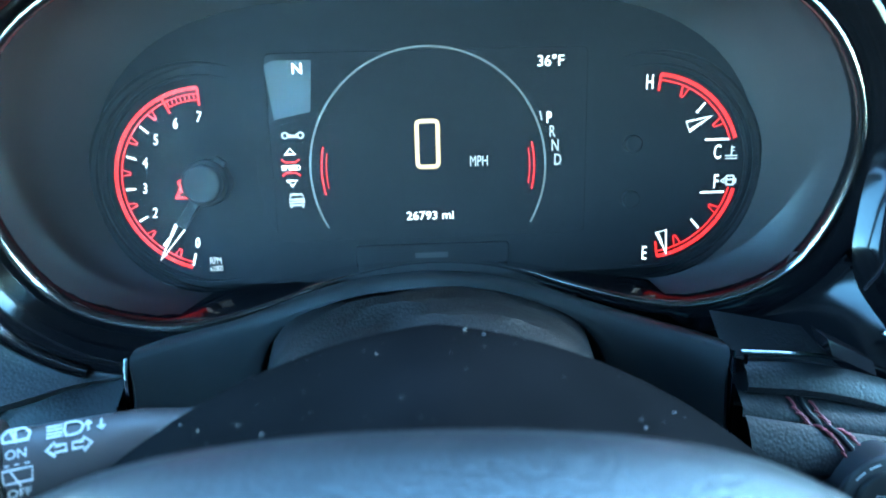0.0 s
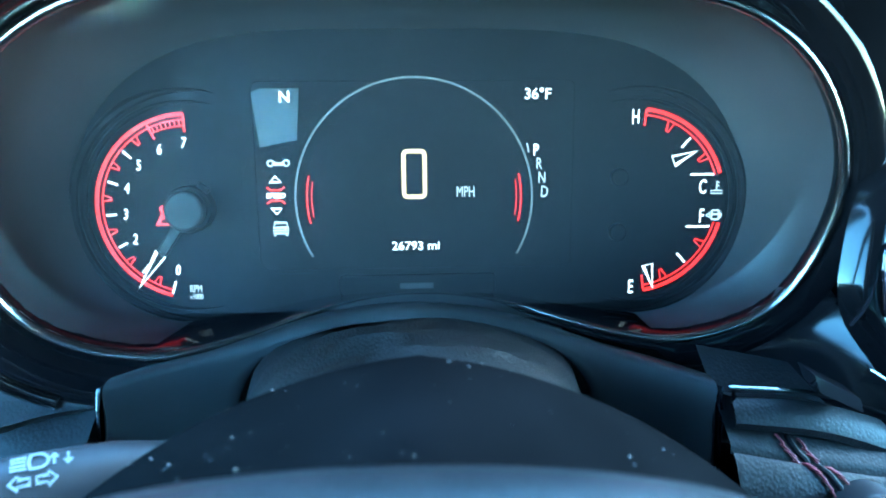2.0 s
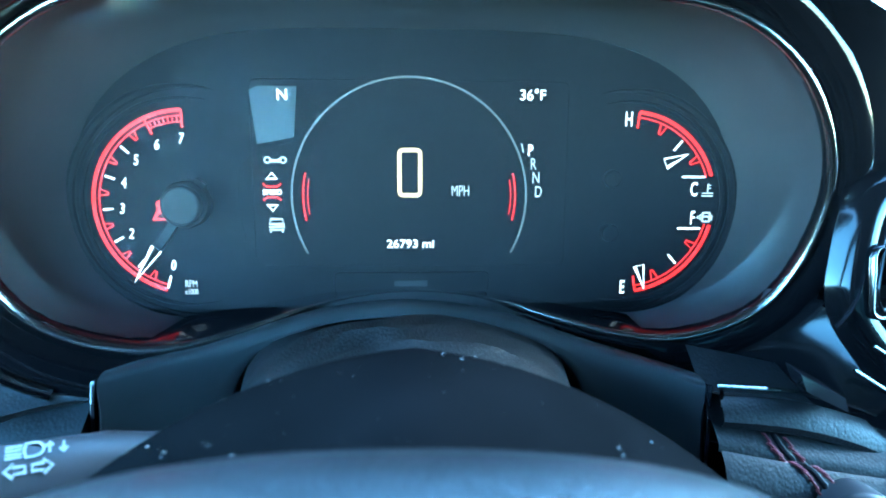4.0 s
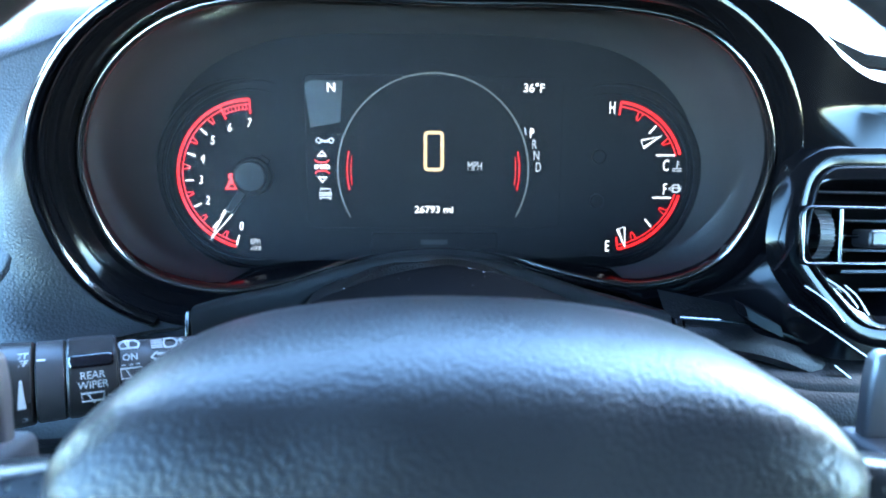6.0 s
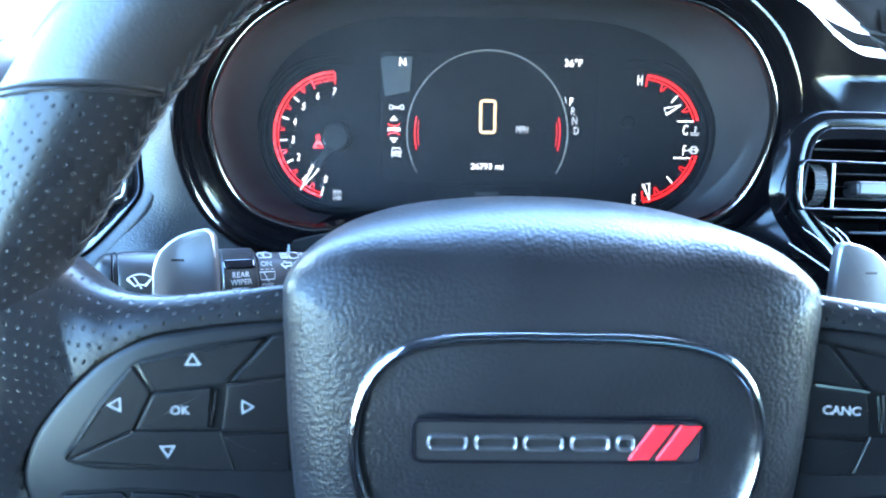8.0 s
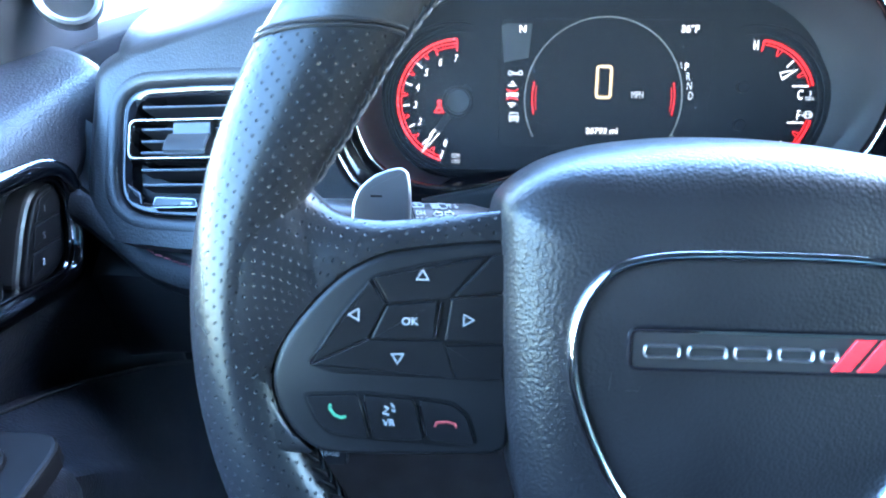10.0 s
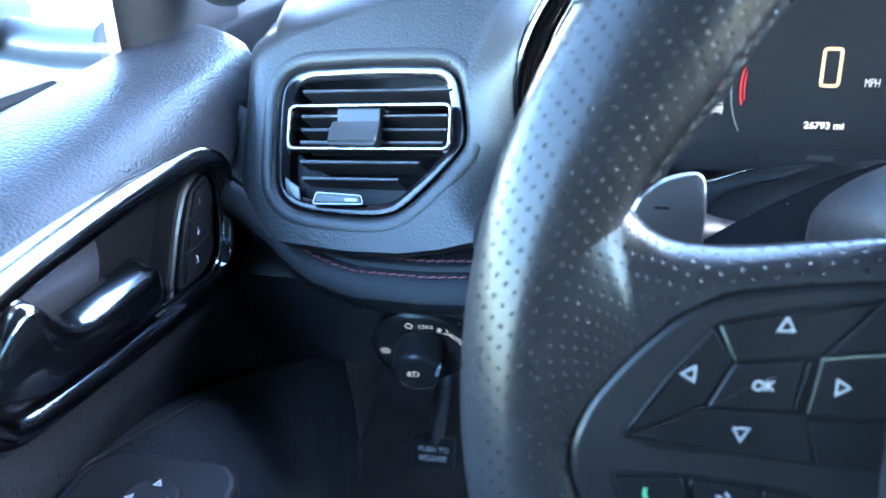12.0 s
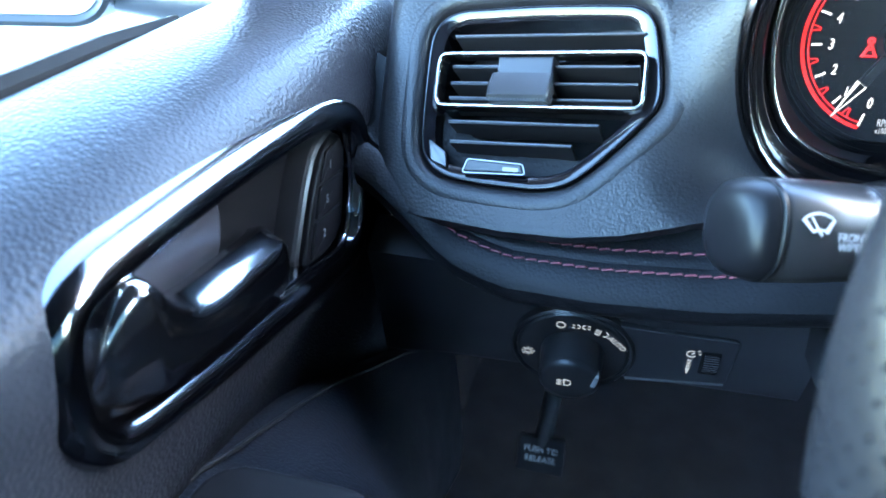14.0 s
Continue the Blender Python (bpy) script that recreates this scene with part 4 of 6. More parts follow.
# spokes: outlines given for the driver's left, mirrored for the right
for sx in (1, -1):
    # leather drawn from the switch panel over the top of the spoke and out on to the rim
    spans = [((-84, 31), (-84, 41.5), -9, 3), ((-112, 28.6), (-112, 38), -9, 3), ((-132, 25.6), (-132, 36), -9, 3), ((-140, 22), (-146, 36.8), -9, 3), ((-146, 18.7), (-154, 40.5), -9, 3), ((-151, 14), (-159.5, 46), -8, 2.6), ((-155, 10), (-166, 52), -3, 2.0), ((-158.4, 6), (-175, 48), 6, 1.3), ((-161.5, 2), (-181, 34), 9, 1.0), ((-165, -3), (-185, 18), 9.4, 1.0), ((-168, -8), (-187, 3), 9.6, 1.0), ((-171, -16), (-187, -12), 9.6, 1.0), ((-171, -28), (-185, -28), 9.4, 1.0), ((-166, -39), (-181, -44), 9.0, 1.0), ((-160, -46), (-178, -53), 6.0, 1.0), ((-157, -49), (-174, -59), -16, 1.0)]
    wide = smooth_path([(*p, 0) for p, q, d, e in spans], 3, closed=False)
    far = smooth_path([(*q, d) for p, q, d, e in spans], 3, closed=False)
    bow = smooth_path([(e, 0) for p, q, d, e in spans], 3, closed=False)
    rows = []
    for p, q, e in zip(wide, far, bow):
        d0 = tilt_in(p[0], 0) + 0.3
        sec = [(p[0] * sx, p[1], d0 - 6)]
        for k in range(13):
            t = k / 12
            sec.append((lerp(p[0], q[0], t) * sx, lerp(p[1], q[1], t), lerp(d0, q[2], t ** e[0]) + 1.6 * math.sin(math.pi * t) * (e[0] < 2)))
        drop = 14 * min(1.0, max(0.0, (e[0] - 1.0)))
        sec += [(q[0] * sx, q[1] - 0.8, q[2] - 0.5 * drop - 1), (q[0] * sx, q[1] - 3, q[2] - drop - 2)]
        rows.append(sec)
    loft("spoke_leather", rows, grip_leather, wheel, "perforated leather drawn over the spoke", closed=False, uv=True, sharp=60)
    body = [(-176, 20), (-166, 26), (-150, 28), (-120, 30), (-84, 32), (-84, -50), (-150, -50), (-164, -44), (-178, -26)]
    solid("spoke_body", mirror(rounded(body, 6), sx), -28, -3, black_plastic, wheel, "black plastic spoke", bevel=2, bend=tilt_in)
    outer = rounded([(-172, -20), (-168, -7), (-158.5, 6), (-146, 18.5), (-132, 25.4), (-112, 28.4), (-84, 30.8), (-84, -52), (-136, -51.2), (-155, -49.6), (-164, -42), (-170, -31)], 9)
    solid("switch_bezel", mirror(outer, sx), -6, 0.9, bezel_satin, wheel, "satin black switch surround", bevel=3.2, seg=4, bend=tilt_in)
    keys = {
        "key_left": [(-157.6, -14.6), (-147, 2.4), (-136.6, 15.4), (-131.4, 6.8), (-137, -5.0)],
        "key_up": [(-134.8, 16.6), (-118, 20.8), (-95, 24.6), (-108.4, 9.8), (-129.6, 7.6)],
        "key_middle": [(-130.0, 6.2), (-112.6, 8.0), (-113.6, -5.6), (-135.8, -5.4)],
        "key_right": [(-107.2, 8.6), (-88, 10.6), (-88, -7.2), (-109.2, -6.4)],
        "key_down": [(-156.4, -15.4), (-136.6, -6.4), (-110.2, -7.0), (-105.6, -20.6), (-148, -17.6)],
        "key_blank": [(-106.2, 10.0), (-92.6, 24.8), (-88, 25.4), (-88, 12.0)],
        "key_blank_low": [(-109, -8.8), (-88, -8.4), (-88, -21.4), (-104.6, -21)],
    }
    pad = [(-159.4, -15.2), (-148, 3), (-136.4, 17.4), (-118, 22), (-88, 26.6), (-88, -22.4), (-131, -19.8), (-149, -18.8)]
    solid("key_field", mirror(rounded(pad, 3), sx), -1.4, 1.15, dial_black, wheel, "dark gap between the keys", bevel=0.4, bend=tilt_in)
    for key, pts in keys.items():
        solid("key", mirror(rounded(offset(pts, 0.35), 0.9), sx), -1.0, 2.0 if key != "key_middle" else 2.3, key_black, wheel, bevel=0.5, bend=tilt_in)
    low = [[(-159.4, -26.8), (-140.4, -26.4), (-136.2, -43.8), (-150, -41.4), (-155, -36.5)], [(-138.8, -26.6), (-120.2, -28.7), (-116.2, -44.6), (-134.8, -43.8)], [(-118.6, -28.9), (-106.2, -30.6), (-100.4, -35.8), (-97.2, -45.8), (-98.8, -47.2), (-114.8, -44.6)]]
    solid("key_field", mirror(rounded([(-160.8, -25.8), (-139, -25.4), (-119, -27.8), (-105.6, -29.6), (-99.2, -35.4), (-96, -46), (-98.4, -48.4), (-135, -44.8), (-151, -42.4), (-156, -37)], 3), sx), -1.4, 1.15, dial_black, wheel, bevel=0.4, bend=tilt_in)
    for pts in low:
        solid("key", mirror(rounded(pts, 2.2), sx), -1.0, 2.0, key_black, wheel, bevel=0.5, bend=tilt_in)
    # thin bright dividers
    for a, b in (((-137.6, 16.4), (-133.0, 7.4)), ((-159.6, -15.0), (-139.4, -5.9)), ((-110.6, 8.9), (-93, 10.6)), ((-113.4, 7.6), (-115.6, -5.2)), ((-140.6, -29), (-138.6, -40)), ((-120.6, -31), (-118.4, -42.6))):
        strokes("divider", [[(a[0] * sx + 2.6 * sx, a[1]), (b[0] * sx + 2.6 * sx, b[1])]], 0.7, 2.15, dark_chrome, wheel, bend=tilt_in)


def tri_icon(x, y, s, a):
    p = [(x + s * math.cos(radians(a + k * 120)), y + s * math.sin(radians(a + k * 120))) for k in (0, 1, 2)]
    return p + [p[0]]


for x, y, a in ((-118.0, 17.2, 90), (-141.6, 3.2, 180), (-101.6, 1.2, 0), (-126.4, -12.6, 270)):
    strokes("key_symbol", [tri_icon(x, y, 2.4, a)], 0.45, 2.2, key_white, wheel, bend=tilt_in)
lettering("key_text", "OK", 3.0, -122.2, 1.0, 2.5, key_white, wheel, bold=0.03, bend=tilt_in)
lettering("key_text", "CANC", 3.2, 99.5, 2.2, 2.3, key_white, wheel, bold=0.06, bend=tilt_in)
strokes("key_symbol", [[(-150.2, -29.8), (-150.4, -31.8), (-148.6, -34.2), (-146.2, -35.2), (-144.6, -34.6)]], 0.9, 2.2, print_green, wheel, "green handset symbol", bend=tilt_in)
strokes("key_symbol", [[(-112.4, -39.2), (-111.6, -37.6), (-108, -37.2), (-104.8, -38.2), (-104.4, -39.8)]], 0.8, 2.2, print_red, wheel, "red handset symbol", bend=tilt_in)
strokes("key_symbol", [[(-131, -31), (-129.4, -31.8), (-130.6, -33)], [(-128.6, -30), (-127.2, -31.6)], [(-128.2, -32.6), (-126.8, -33)], [(-131.6, -33.4), (-129.2, -34.4)]], 0.6, 2.2, key_white, wheel, bend=tilt_in)
lettering("key_text", "VR", 2.6, -129.2, -37.2, 2.2, key_white, wheel, bold=0.06, bend=tilt_in)

# hub cover
HUB_HALF = [(0, 70.5), (20, 70), (40, 68), (57, 64.8), (72, 59.5), (83, 52.5), (90, 45), (92, 36), (91.4, 18), (90.6, -5), (89, -26), (86.4, -46), (82.5, -66), (76, -84), (62, -97), (42, -106), (20, -110), (0, -111)]
hub_out = smooth_path(both(HUB_HALF), 3)
prof = [(-6, -64), (-1.5, -60), (0, -54), (0, -46), (-1.0, -34), (-3, -20), (-6, -10), (-10, -2.5), (-15, 2.2), (-21, 5.4), (-28, 7.4), (-38, 8.8)]
side = [(-6, -64), (-1.5, -60), (0, -54), (0.4, -46), (0.6, -34), (0.2, -20), (-0.6, -10), (-2.4, -2.5), (-6.0, 3.0), (-12, 6.6), (-21, 8.6), (-34, 9.6)]


def hub_ring(o):
    """The hub's outline drawn in by o: evenly near the edge, then towards the middle."""
    f = 1 - max(0.0, -12 - o) / 82
    return [(x * f, (y + 15) * f - 15) for x, y in offset(hub_out, max(o, -12))]


rings = []
for (o, d), (o2, d2) in zip(prof, side):
    # the cheeks are fuller than the crown
    ring_a, ring_b, row = hub_ring(o), hub_ring(o2), []
    for (x, y), (x2, y2) in zip(ring_a, ring_b):
        w = min(1.0, max(0.0, (abs(x) - 34) / 52))
        w = w * w * (3 - 2 * w)
        row.append((lerp(x, x2, w), lerp(y, y2, w), lerp(d, d2, w)))
    rings.append(row)
last = rings[-1]
for f, d in ((0.72, 9.6), (0.4, 10.6), (0.12, 11.0)):
    rings.append([(x * f, (y + 12) * f - 12, d) for x, y, _ in last])
hub = loft("hub_cover", rings, hub_leather, wheel, "grained black airbag cover", caps=(True, True), sharp=70)
TRIM_HALF = [(0, 30.5), (22, 30.3), (38, 29), (50, 25.6), (58.5, 18.5), (63.5, 8.5), (65.4, -4), (63.5, -18), (58, -34), (49, -52), (38, -67), (24, -77), (0, -81)]
trim_out = [(x, y - 1.3) for x, y in smooth_path(both(TRIM_HALF), 4)]
trim = ring("hub_trim", trim_out, [(-2.1, 7.5), (-1.9, 10.4), (-1.1, 11.6), (0.1, 12.0), (1.2, 11.4), (2.0, 9.8), (2.2, 7.0)], chrome, wheel, "polished chrome trim on the hub", around=False, sharp=60)
plate = rounded(box(-46.6, 44.4, -10.2, 3.4), 3.2)
badge = solid("badge_plate", plate, 9, 12.8, button_plastic, wheel, "black badge plate", bevel=0.5)
ring("badge_rim", plate, [(-0.8, 12.6), (-0.6, 13.3), (0.4, 13.3), (0.8, 12.2)], gloss_black, badge, around=False)
for x0, x1 in ((-42.2, -29.4), (-27.4, -13.8), (-12, 0.8), (2.8, 15.4), (17.2, 23.4)):
    ring("badge_bar", rounded(box(x0, x1, -6.2, -1.2), 2.2), [(-1.0, 12.8), (-0.9, 13.6), (-0.5, 14.0), (-0.1, 13.6), (0.0, 12.8)], paddle_silver, badge, "small chrome badge shape", around=False)
for x in (21.5, 30.2):
    solid("badge_stripe", [(x, -8.8), (x + 6.4, -8.8), (x + 14.0, 2.2), (x + 7.4, 2.2)], 12.6, 13.7, stripe_red, badge, "bright red slanted stripe", bevel=0.3)
for mark in ([(-51.5, -12.5), (-51.5, -19)], [(-46.5, -19.5), (-42, -19.5), (-41, -17.8)], [(38, -18.5), (43.5, -18.5), (43.5, -14.5)], [(47, -13), (47, -19)]):
    strokes("airbag_mark", [mark], 0.5, 9.7, hub_leather, wheel, "faint embossed mark")

# shift paddles
PADDLE = [(-143, 22), (-142.5, 38), (-140, 45), (-134, 50.6), (-128, 53.2), (-122.5, 54.4), (-119.6, 52.2), (-118.6, 44), (-118.2, 22)]
for sx in (1, -1):
    pts = mirror(rounded([(x * 1.065, y - 2.5 + (3 if y > 30 else 0)) for x, y in PADDLE], 3), sx)
    pd = solid("paddle", pts, -56, -51.5, paddle_silver, wheel, "satin silver shift paddle", bevel=1.6, seg=4)
    strokes("paddle_mark", [[(sx * -143.6, 42.2), (sx * -138.6, 42.2)]], 0.9, -51.3, button_plastic, pd)
    solid("paddle_stem", mirror(rounded(box(-150, -122, 6, 28), 4), sx), -60, -30, black_plastic, wheel, "paddle mount", bevel=2)

# ---- steering column ----
column = thing("steering_column", WORLD, "dusty dark plastic steering column shroud", "steering column")


def shroud_z(dx, zt):
    """Height of the wide, low-arched upper shroud beside its ridge."""
    return zt - 0.12 * abs(dx) - 0.0035 * dx * dx - (6 if abs(dx) > 122 else 0)


SHROUD = ((82, 732), (86, 740), (94, 744), (104, 746), (120, 745), (134, 742.5), (144, 740), (151, 737.5), (157, 733), (162, 726), (166, 716), (168, 700))
rows = []
for y, zt in SHROUD:
    row = [(-122, y, 630)]
    for k in range(31):
        dx = -122 + 244 * k / 30
        q = dx / 122
        row.append((dx + 3, y - 6 * q * q * (y > 120), shroud_z(dx, zt)))
    rows.append(row + [(128, y, 630)])
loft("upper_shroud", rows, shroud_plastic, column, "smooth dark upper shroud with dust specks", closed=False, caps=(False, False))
rows = [[(-w * math.cos(math.pi * k / 16) + 3, y, 640 - 62 * math.sin(math.pi * k / 16)) for k in range(17)] for y, w in ((86, 76), (120, 80), (200, 66), (330, 60))]
loft("lower_shroud", rows, black_plastic, column, "dark lower shroud", closed=False)
rows = []
for y, zt, w in ((160, 716, 52), (176, 716, 56), (184, 715, 58), (190, 713, 60), (198, 712, 61), (205, 708, 62), (214, 705, 63), (222, 701, 64), (240, 690, 66), (262, 674, 68), (300, 658, 68)):
    w *= 1.18
    rows.append([(-w * math.cos(math.pi * k / 20) + 3, y, 640 + (zt - 640) * math.sin(math.pi * k / 20) ** 0.7 + 2.5 * math.sin(y * 0.35 + 5 * math.cos(math.pi * k / 20)) * math.sin(math.pi * k / 20)) for k in range(21)])
loft("gaiter", rows, gaiter_leather, column, "creased black leather gaiter behind the shroud", closed=False)
solid("column_core", arc_pts(0, 0, 30, 0, 351, 23), -120, -40, black_plastic, column, bevel=1).matrix_basis = WHEEL
rng = random.Random(4)
verts, faces = [], []
for _ in range(110):
    k, y = rng.random(), rng.uniform(90, 154)
    dx = -96 + 192 * k
    c = Vector((dx + 3, y - 6 * (dx / 122) ** 2 * (y > 120), shroud_z(dx, float(np.interp(y, [p[0] for p in SHROUD], [p[1] for p in SHROUD]))) + 0.2))
    r = rng.choice((0.14, 0.18, 0.22, 0.3, 0.55))
    b = len(verts)
    verts += [(c.x - r, c.y, c.z), (c.x, c.y - r, c.z), (c.x + r, c.y, c.z), (c.x, c.y + r, c.z), (c.x, c.y, c.z + r * 0.7)]
    faces += [(b, b + 1, b + 4), (b + 1, b + 2, b + 4), (b + 2, b + 3, b + 4), (b + 3, b, b + 4)]
tagged(build("dust_specks", verts, faces, dust, column, "pale dust specks"), kind="stuff")

# ---- indicator and wiper stalk ----
STALK = axes((-0.137, 0.147, 0.686), (-0.9047, -0.4021, 0.1407), (0.0, 0.0, 1.0))
stalk = thing("wiper_stalk", STALK, "black indicator and wiper stalk with white printed symbols", "stalk")


def stalk_ring(x, r, e, back=1.0, n=40):
    """Section of the stalk at x along its axis: round at the column, squarer at the free end; back flattens the far side."""
    out = []
    for k in range(n):
        a = 6.283185 * k / n + 0.3
        c, s = math.cos(a), math.sin(a)
        y, z = r * math.copysign(abs(c) ** e, c), r * math.copysign(abs(s) ** e, s)
        v, w = 0.94 * y - 0.34 * z, 0.34 * y + 0.94 * z
        out.append((x, v, w * back if w > 0 else w))
    return out


def stalk_piece(name, keys, mat, label="", back=1.0):
    return loft(name, [stalk_ring(x, r, e, back) for x, r, e in keys], mat, stalk, label, caps=(True, True), sharp=42)


stalk_piece("barrel", [(-70, 8.0, 1), (-56, 10.5, 1), (-42, 13.8, 1), (-3, 15, 1), (-2.4, 14.4, 1)], black_plastic, "fixed black barrel of the stalk", 0.35)
stalk_piece("rear_wiper_ring", [(-2.0, 15.2, 1), (-1.2, 16.0, 1), (15.4, 16.3, 1), (16.2, 15.6, 1)], button_plastic, "ribbed turning ring")
stalk_piece("collar", [(16.6, 15.4, 1), (17.2, 16.0, 1), (26, 16.2, 1), (26.6, 15.6, 1)], black_plastic, "plain collar")
stalk_piece("front_wiper_ring", [(27.2, 15.6, 1), (28, 16.5, 0.98), (44, 17.0, 0.86), (62, 16.8, 0.72), (63.2, 16.2, 0.72)], button_plastic, "printed turning ring with a flat top facet")
stalk_piece("end_band", [(63.4, 16.2, 0.72), (63.9, 16.8, 0.72), (65.2, 16.8, 0.72), (65.7, 16.2, 0.72)], key_black, "thin dark band")
stalk_piece("end_cap", [(65.7, 15.9, 0.72), (66.3, 16.5, 0.74), (69.6, 15.8, 0.78), (72.4, 13.8, 0.84), (73.9, 10.5, 0.9), (74.5, 5, 1)], key_black, "rounded end cap")
for k in range(20):
    a = radians(62 + 2.6 * k)
    tube("rib", [(-0.6, 16.2 * math.sin(a), -16.2 * math.cos(a)), (15, 16.4 * math.sin(a), -16.4 * math.cos(a))], 0.35, black_plastic, stalk, n=5)


def on_stalk(ob, up=0.0):
    """Lays flat printing on the side that faces the driver, turned up by so many degrees."""
    ob.matrix_basis = pose(0, 0, 0, 0, 180, 0) @ pose(0, 0, 0, -up, 0, 0)
    return ob


def print_text(txt, s, up, size, r, wide=0.9, slant=0.0, dy=0.0):
    on_stalk(lettering("stalk_text", txt, size, -s, dy, r + 0.12, print_white, stalk, wide=wide, bold=0.025, slant=slant), up)


def print_lines(lines, s, up, r, w=0.46):
    for line in lines:
        on_stalk(strokes("stalk_mark", [[(x - s, y) for x, y in line]], w, r + 0.15, print_white, stalk), up)


REAR_ICON = [[(-4, 1.6), (4, 1.6), (3.6, -2.4), (-3.6, -2.4), (-4, 1.6)], [(-1.8, 1.2), (0.6, -3.6)]]
print_text("REAR", 7.2, 36, 3.0, 16.4)
print_text("WIPER", 7.1, 23, 3.0, 16.4)
print_lines([[(x, y * 0.9) for x, y in l] for l in REAR_ICON] + [[(5.4, -0.4), (7.6, -0.4)]], 7.4, 6, 16.5)
on_stalk(solid("rear_wiper_key", rounded(box(-15.4, 0.6, -2.4, 3.4), 2), 12, 17.2, gloss_black, stalk, "gloss lip of the turning ring", bevel=1.2), 55)
print_lines([[(-3.8, 0.6), (-2.2, 2.6), (2.2, 2.6), (3.8, 0.6), (3.2, -2), (-3.2, -2), (-3.8, 0.6)], [(-1.6, 2.2), (0.4, -2.8)], [(-0.2, 2.2), (-0.2, -1.6)]], -6.4, 80, 15, 0.7)
print_text("ON", -6.5, 57, 3.0, 15)
print_lines(REAR_ICON + [[(-3.4, 3), (-2, 3)], [(-0.7, 3), (0.7, 3)], [(2, 3), (3.4, 3)]], -6.6, 33, 15)
print_text("OFF", -6.5, 11, 3.0, 15)
lamp = arc_pts(1.6, 0, 2.5, -90, 90, 8)
print_lines([lamp + [(-0.6, 2.5), (-1.2, 0), (-0.6, -2.5), lamp[0]]] + [[(-6, y), (-1.7, y)] for y in (2.0, 0.7, -0.7, -2.0)], -20.6, 76, 15, 0.7)
for s, tip in ((-26.2, 1), (-30.0, -1)):
    print_lines([[(0, -1.8), (0, 1.8)], [(-1.1, 0.6 * tip), (0, 1.9 * tip), (1.1, 0.6 * tip)]], s, 75, 15, 0.7)
ARROW = [(-3, 0), (-0.6, 2.2), (-0.6, 1), (2.4, 1), (2.4, -1), (-0.6, -1), (-0.6, -2.2), (-3, 0)]
print_lines([ARROW], -17.4, 53, 15, 0.6)
print_lines([[(-x, y) for x, y in ARROW]], -24.0, 53, 15, 0.6)
print_text("MIST", 32.4, 74, 2.8, 16.6, slant=0.2)
print_text("OFF", 31.9, 62, 2.8, 16.6, slant=0.2)
on_stalk(solid("stalk_wedge", [(-31.4, 5.2), (-30.6, 5.2), (-29.6, -5.6), (-32.4, -5.6)], 16.2, 16.9, print_white, stalk, bevel=0.1), 21)
print_text("LO", 31.8, -20, 2.6, 16.6, slant=0.2)
print_lines([[(-1.4, 0), (1.4, 0)]], 24.4, 65, 16.1, 0.9)
fan = arc_pts(0, -6, 8.4, 50, 130, 10)
print_lines([fan + arc_pts(0, -6, 3.4, 130, 50, 6) + [fan[0]], [(-2.6, 1.2), (0.6, -4.6)]], 54.2, 37, 17.7, 0.7)
print_text("FRONT", 41.8, 22, 2.7, 17.5)
print_text("WIPER", 41.6, 12, 2.7, 17.3)
print_text("PUSH", 57.0, 86, 2.8, 17.0, dy=1.4)
print_text("WASH", 56.6, 86, 2.8, 17.0, dy=-2.2)
print_lines([[(-1.4, 1.6), (1.6, 0), (-1.4, -1.6), (-1.4, 1.6)]], 50.4, 84, 17.0, 0.9)
print_lines([arc_pts(0, -3, 4.6, 45, 135, 8) + [arc_pts(0, -3, 4.6, 45, 135, 8)[0]], [(-1.2, 0.6), (0.4, -2)]], 45.4, 82, 17.0, 0.8)

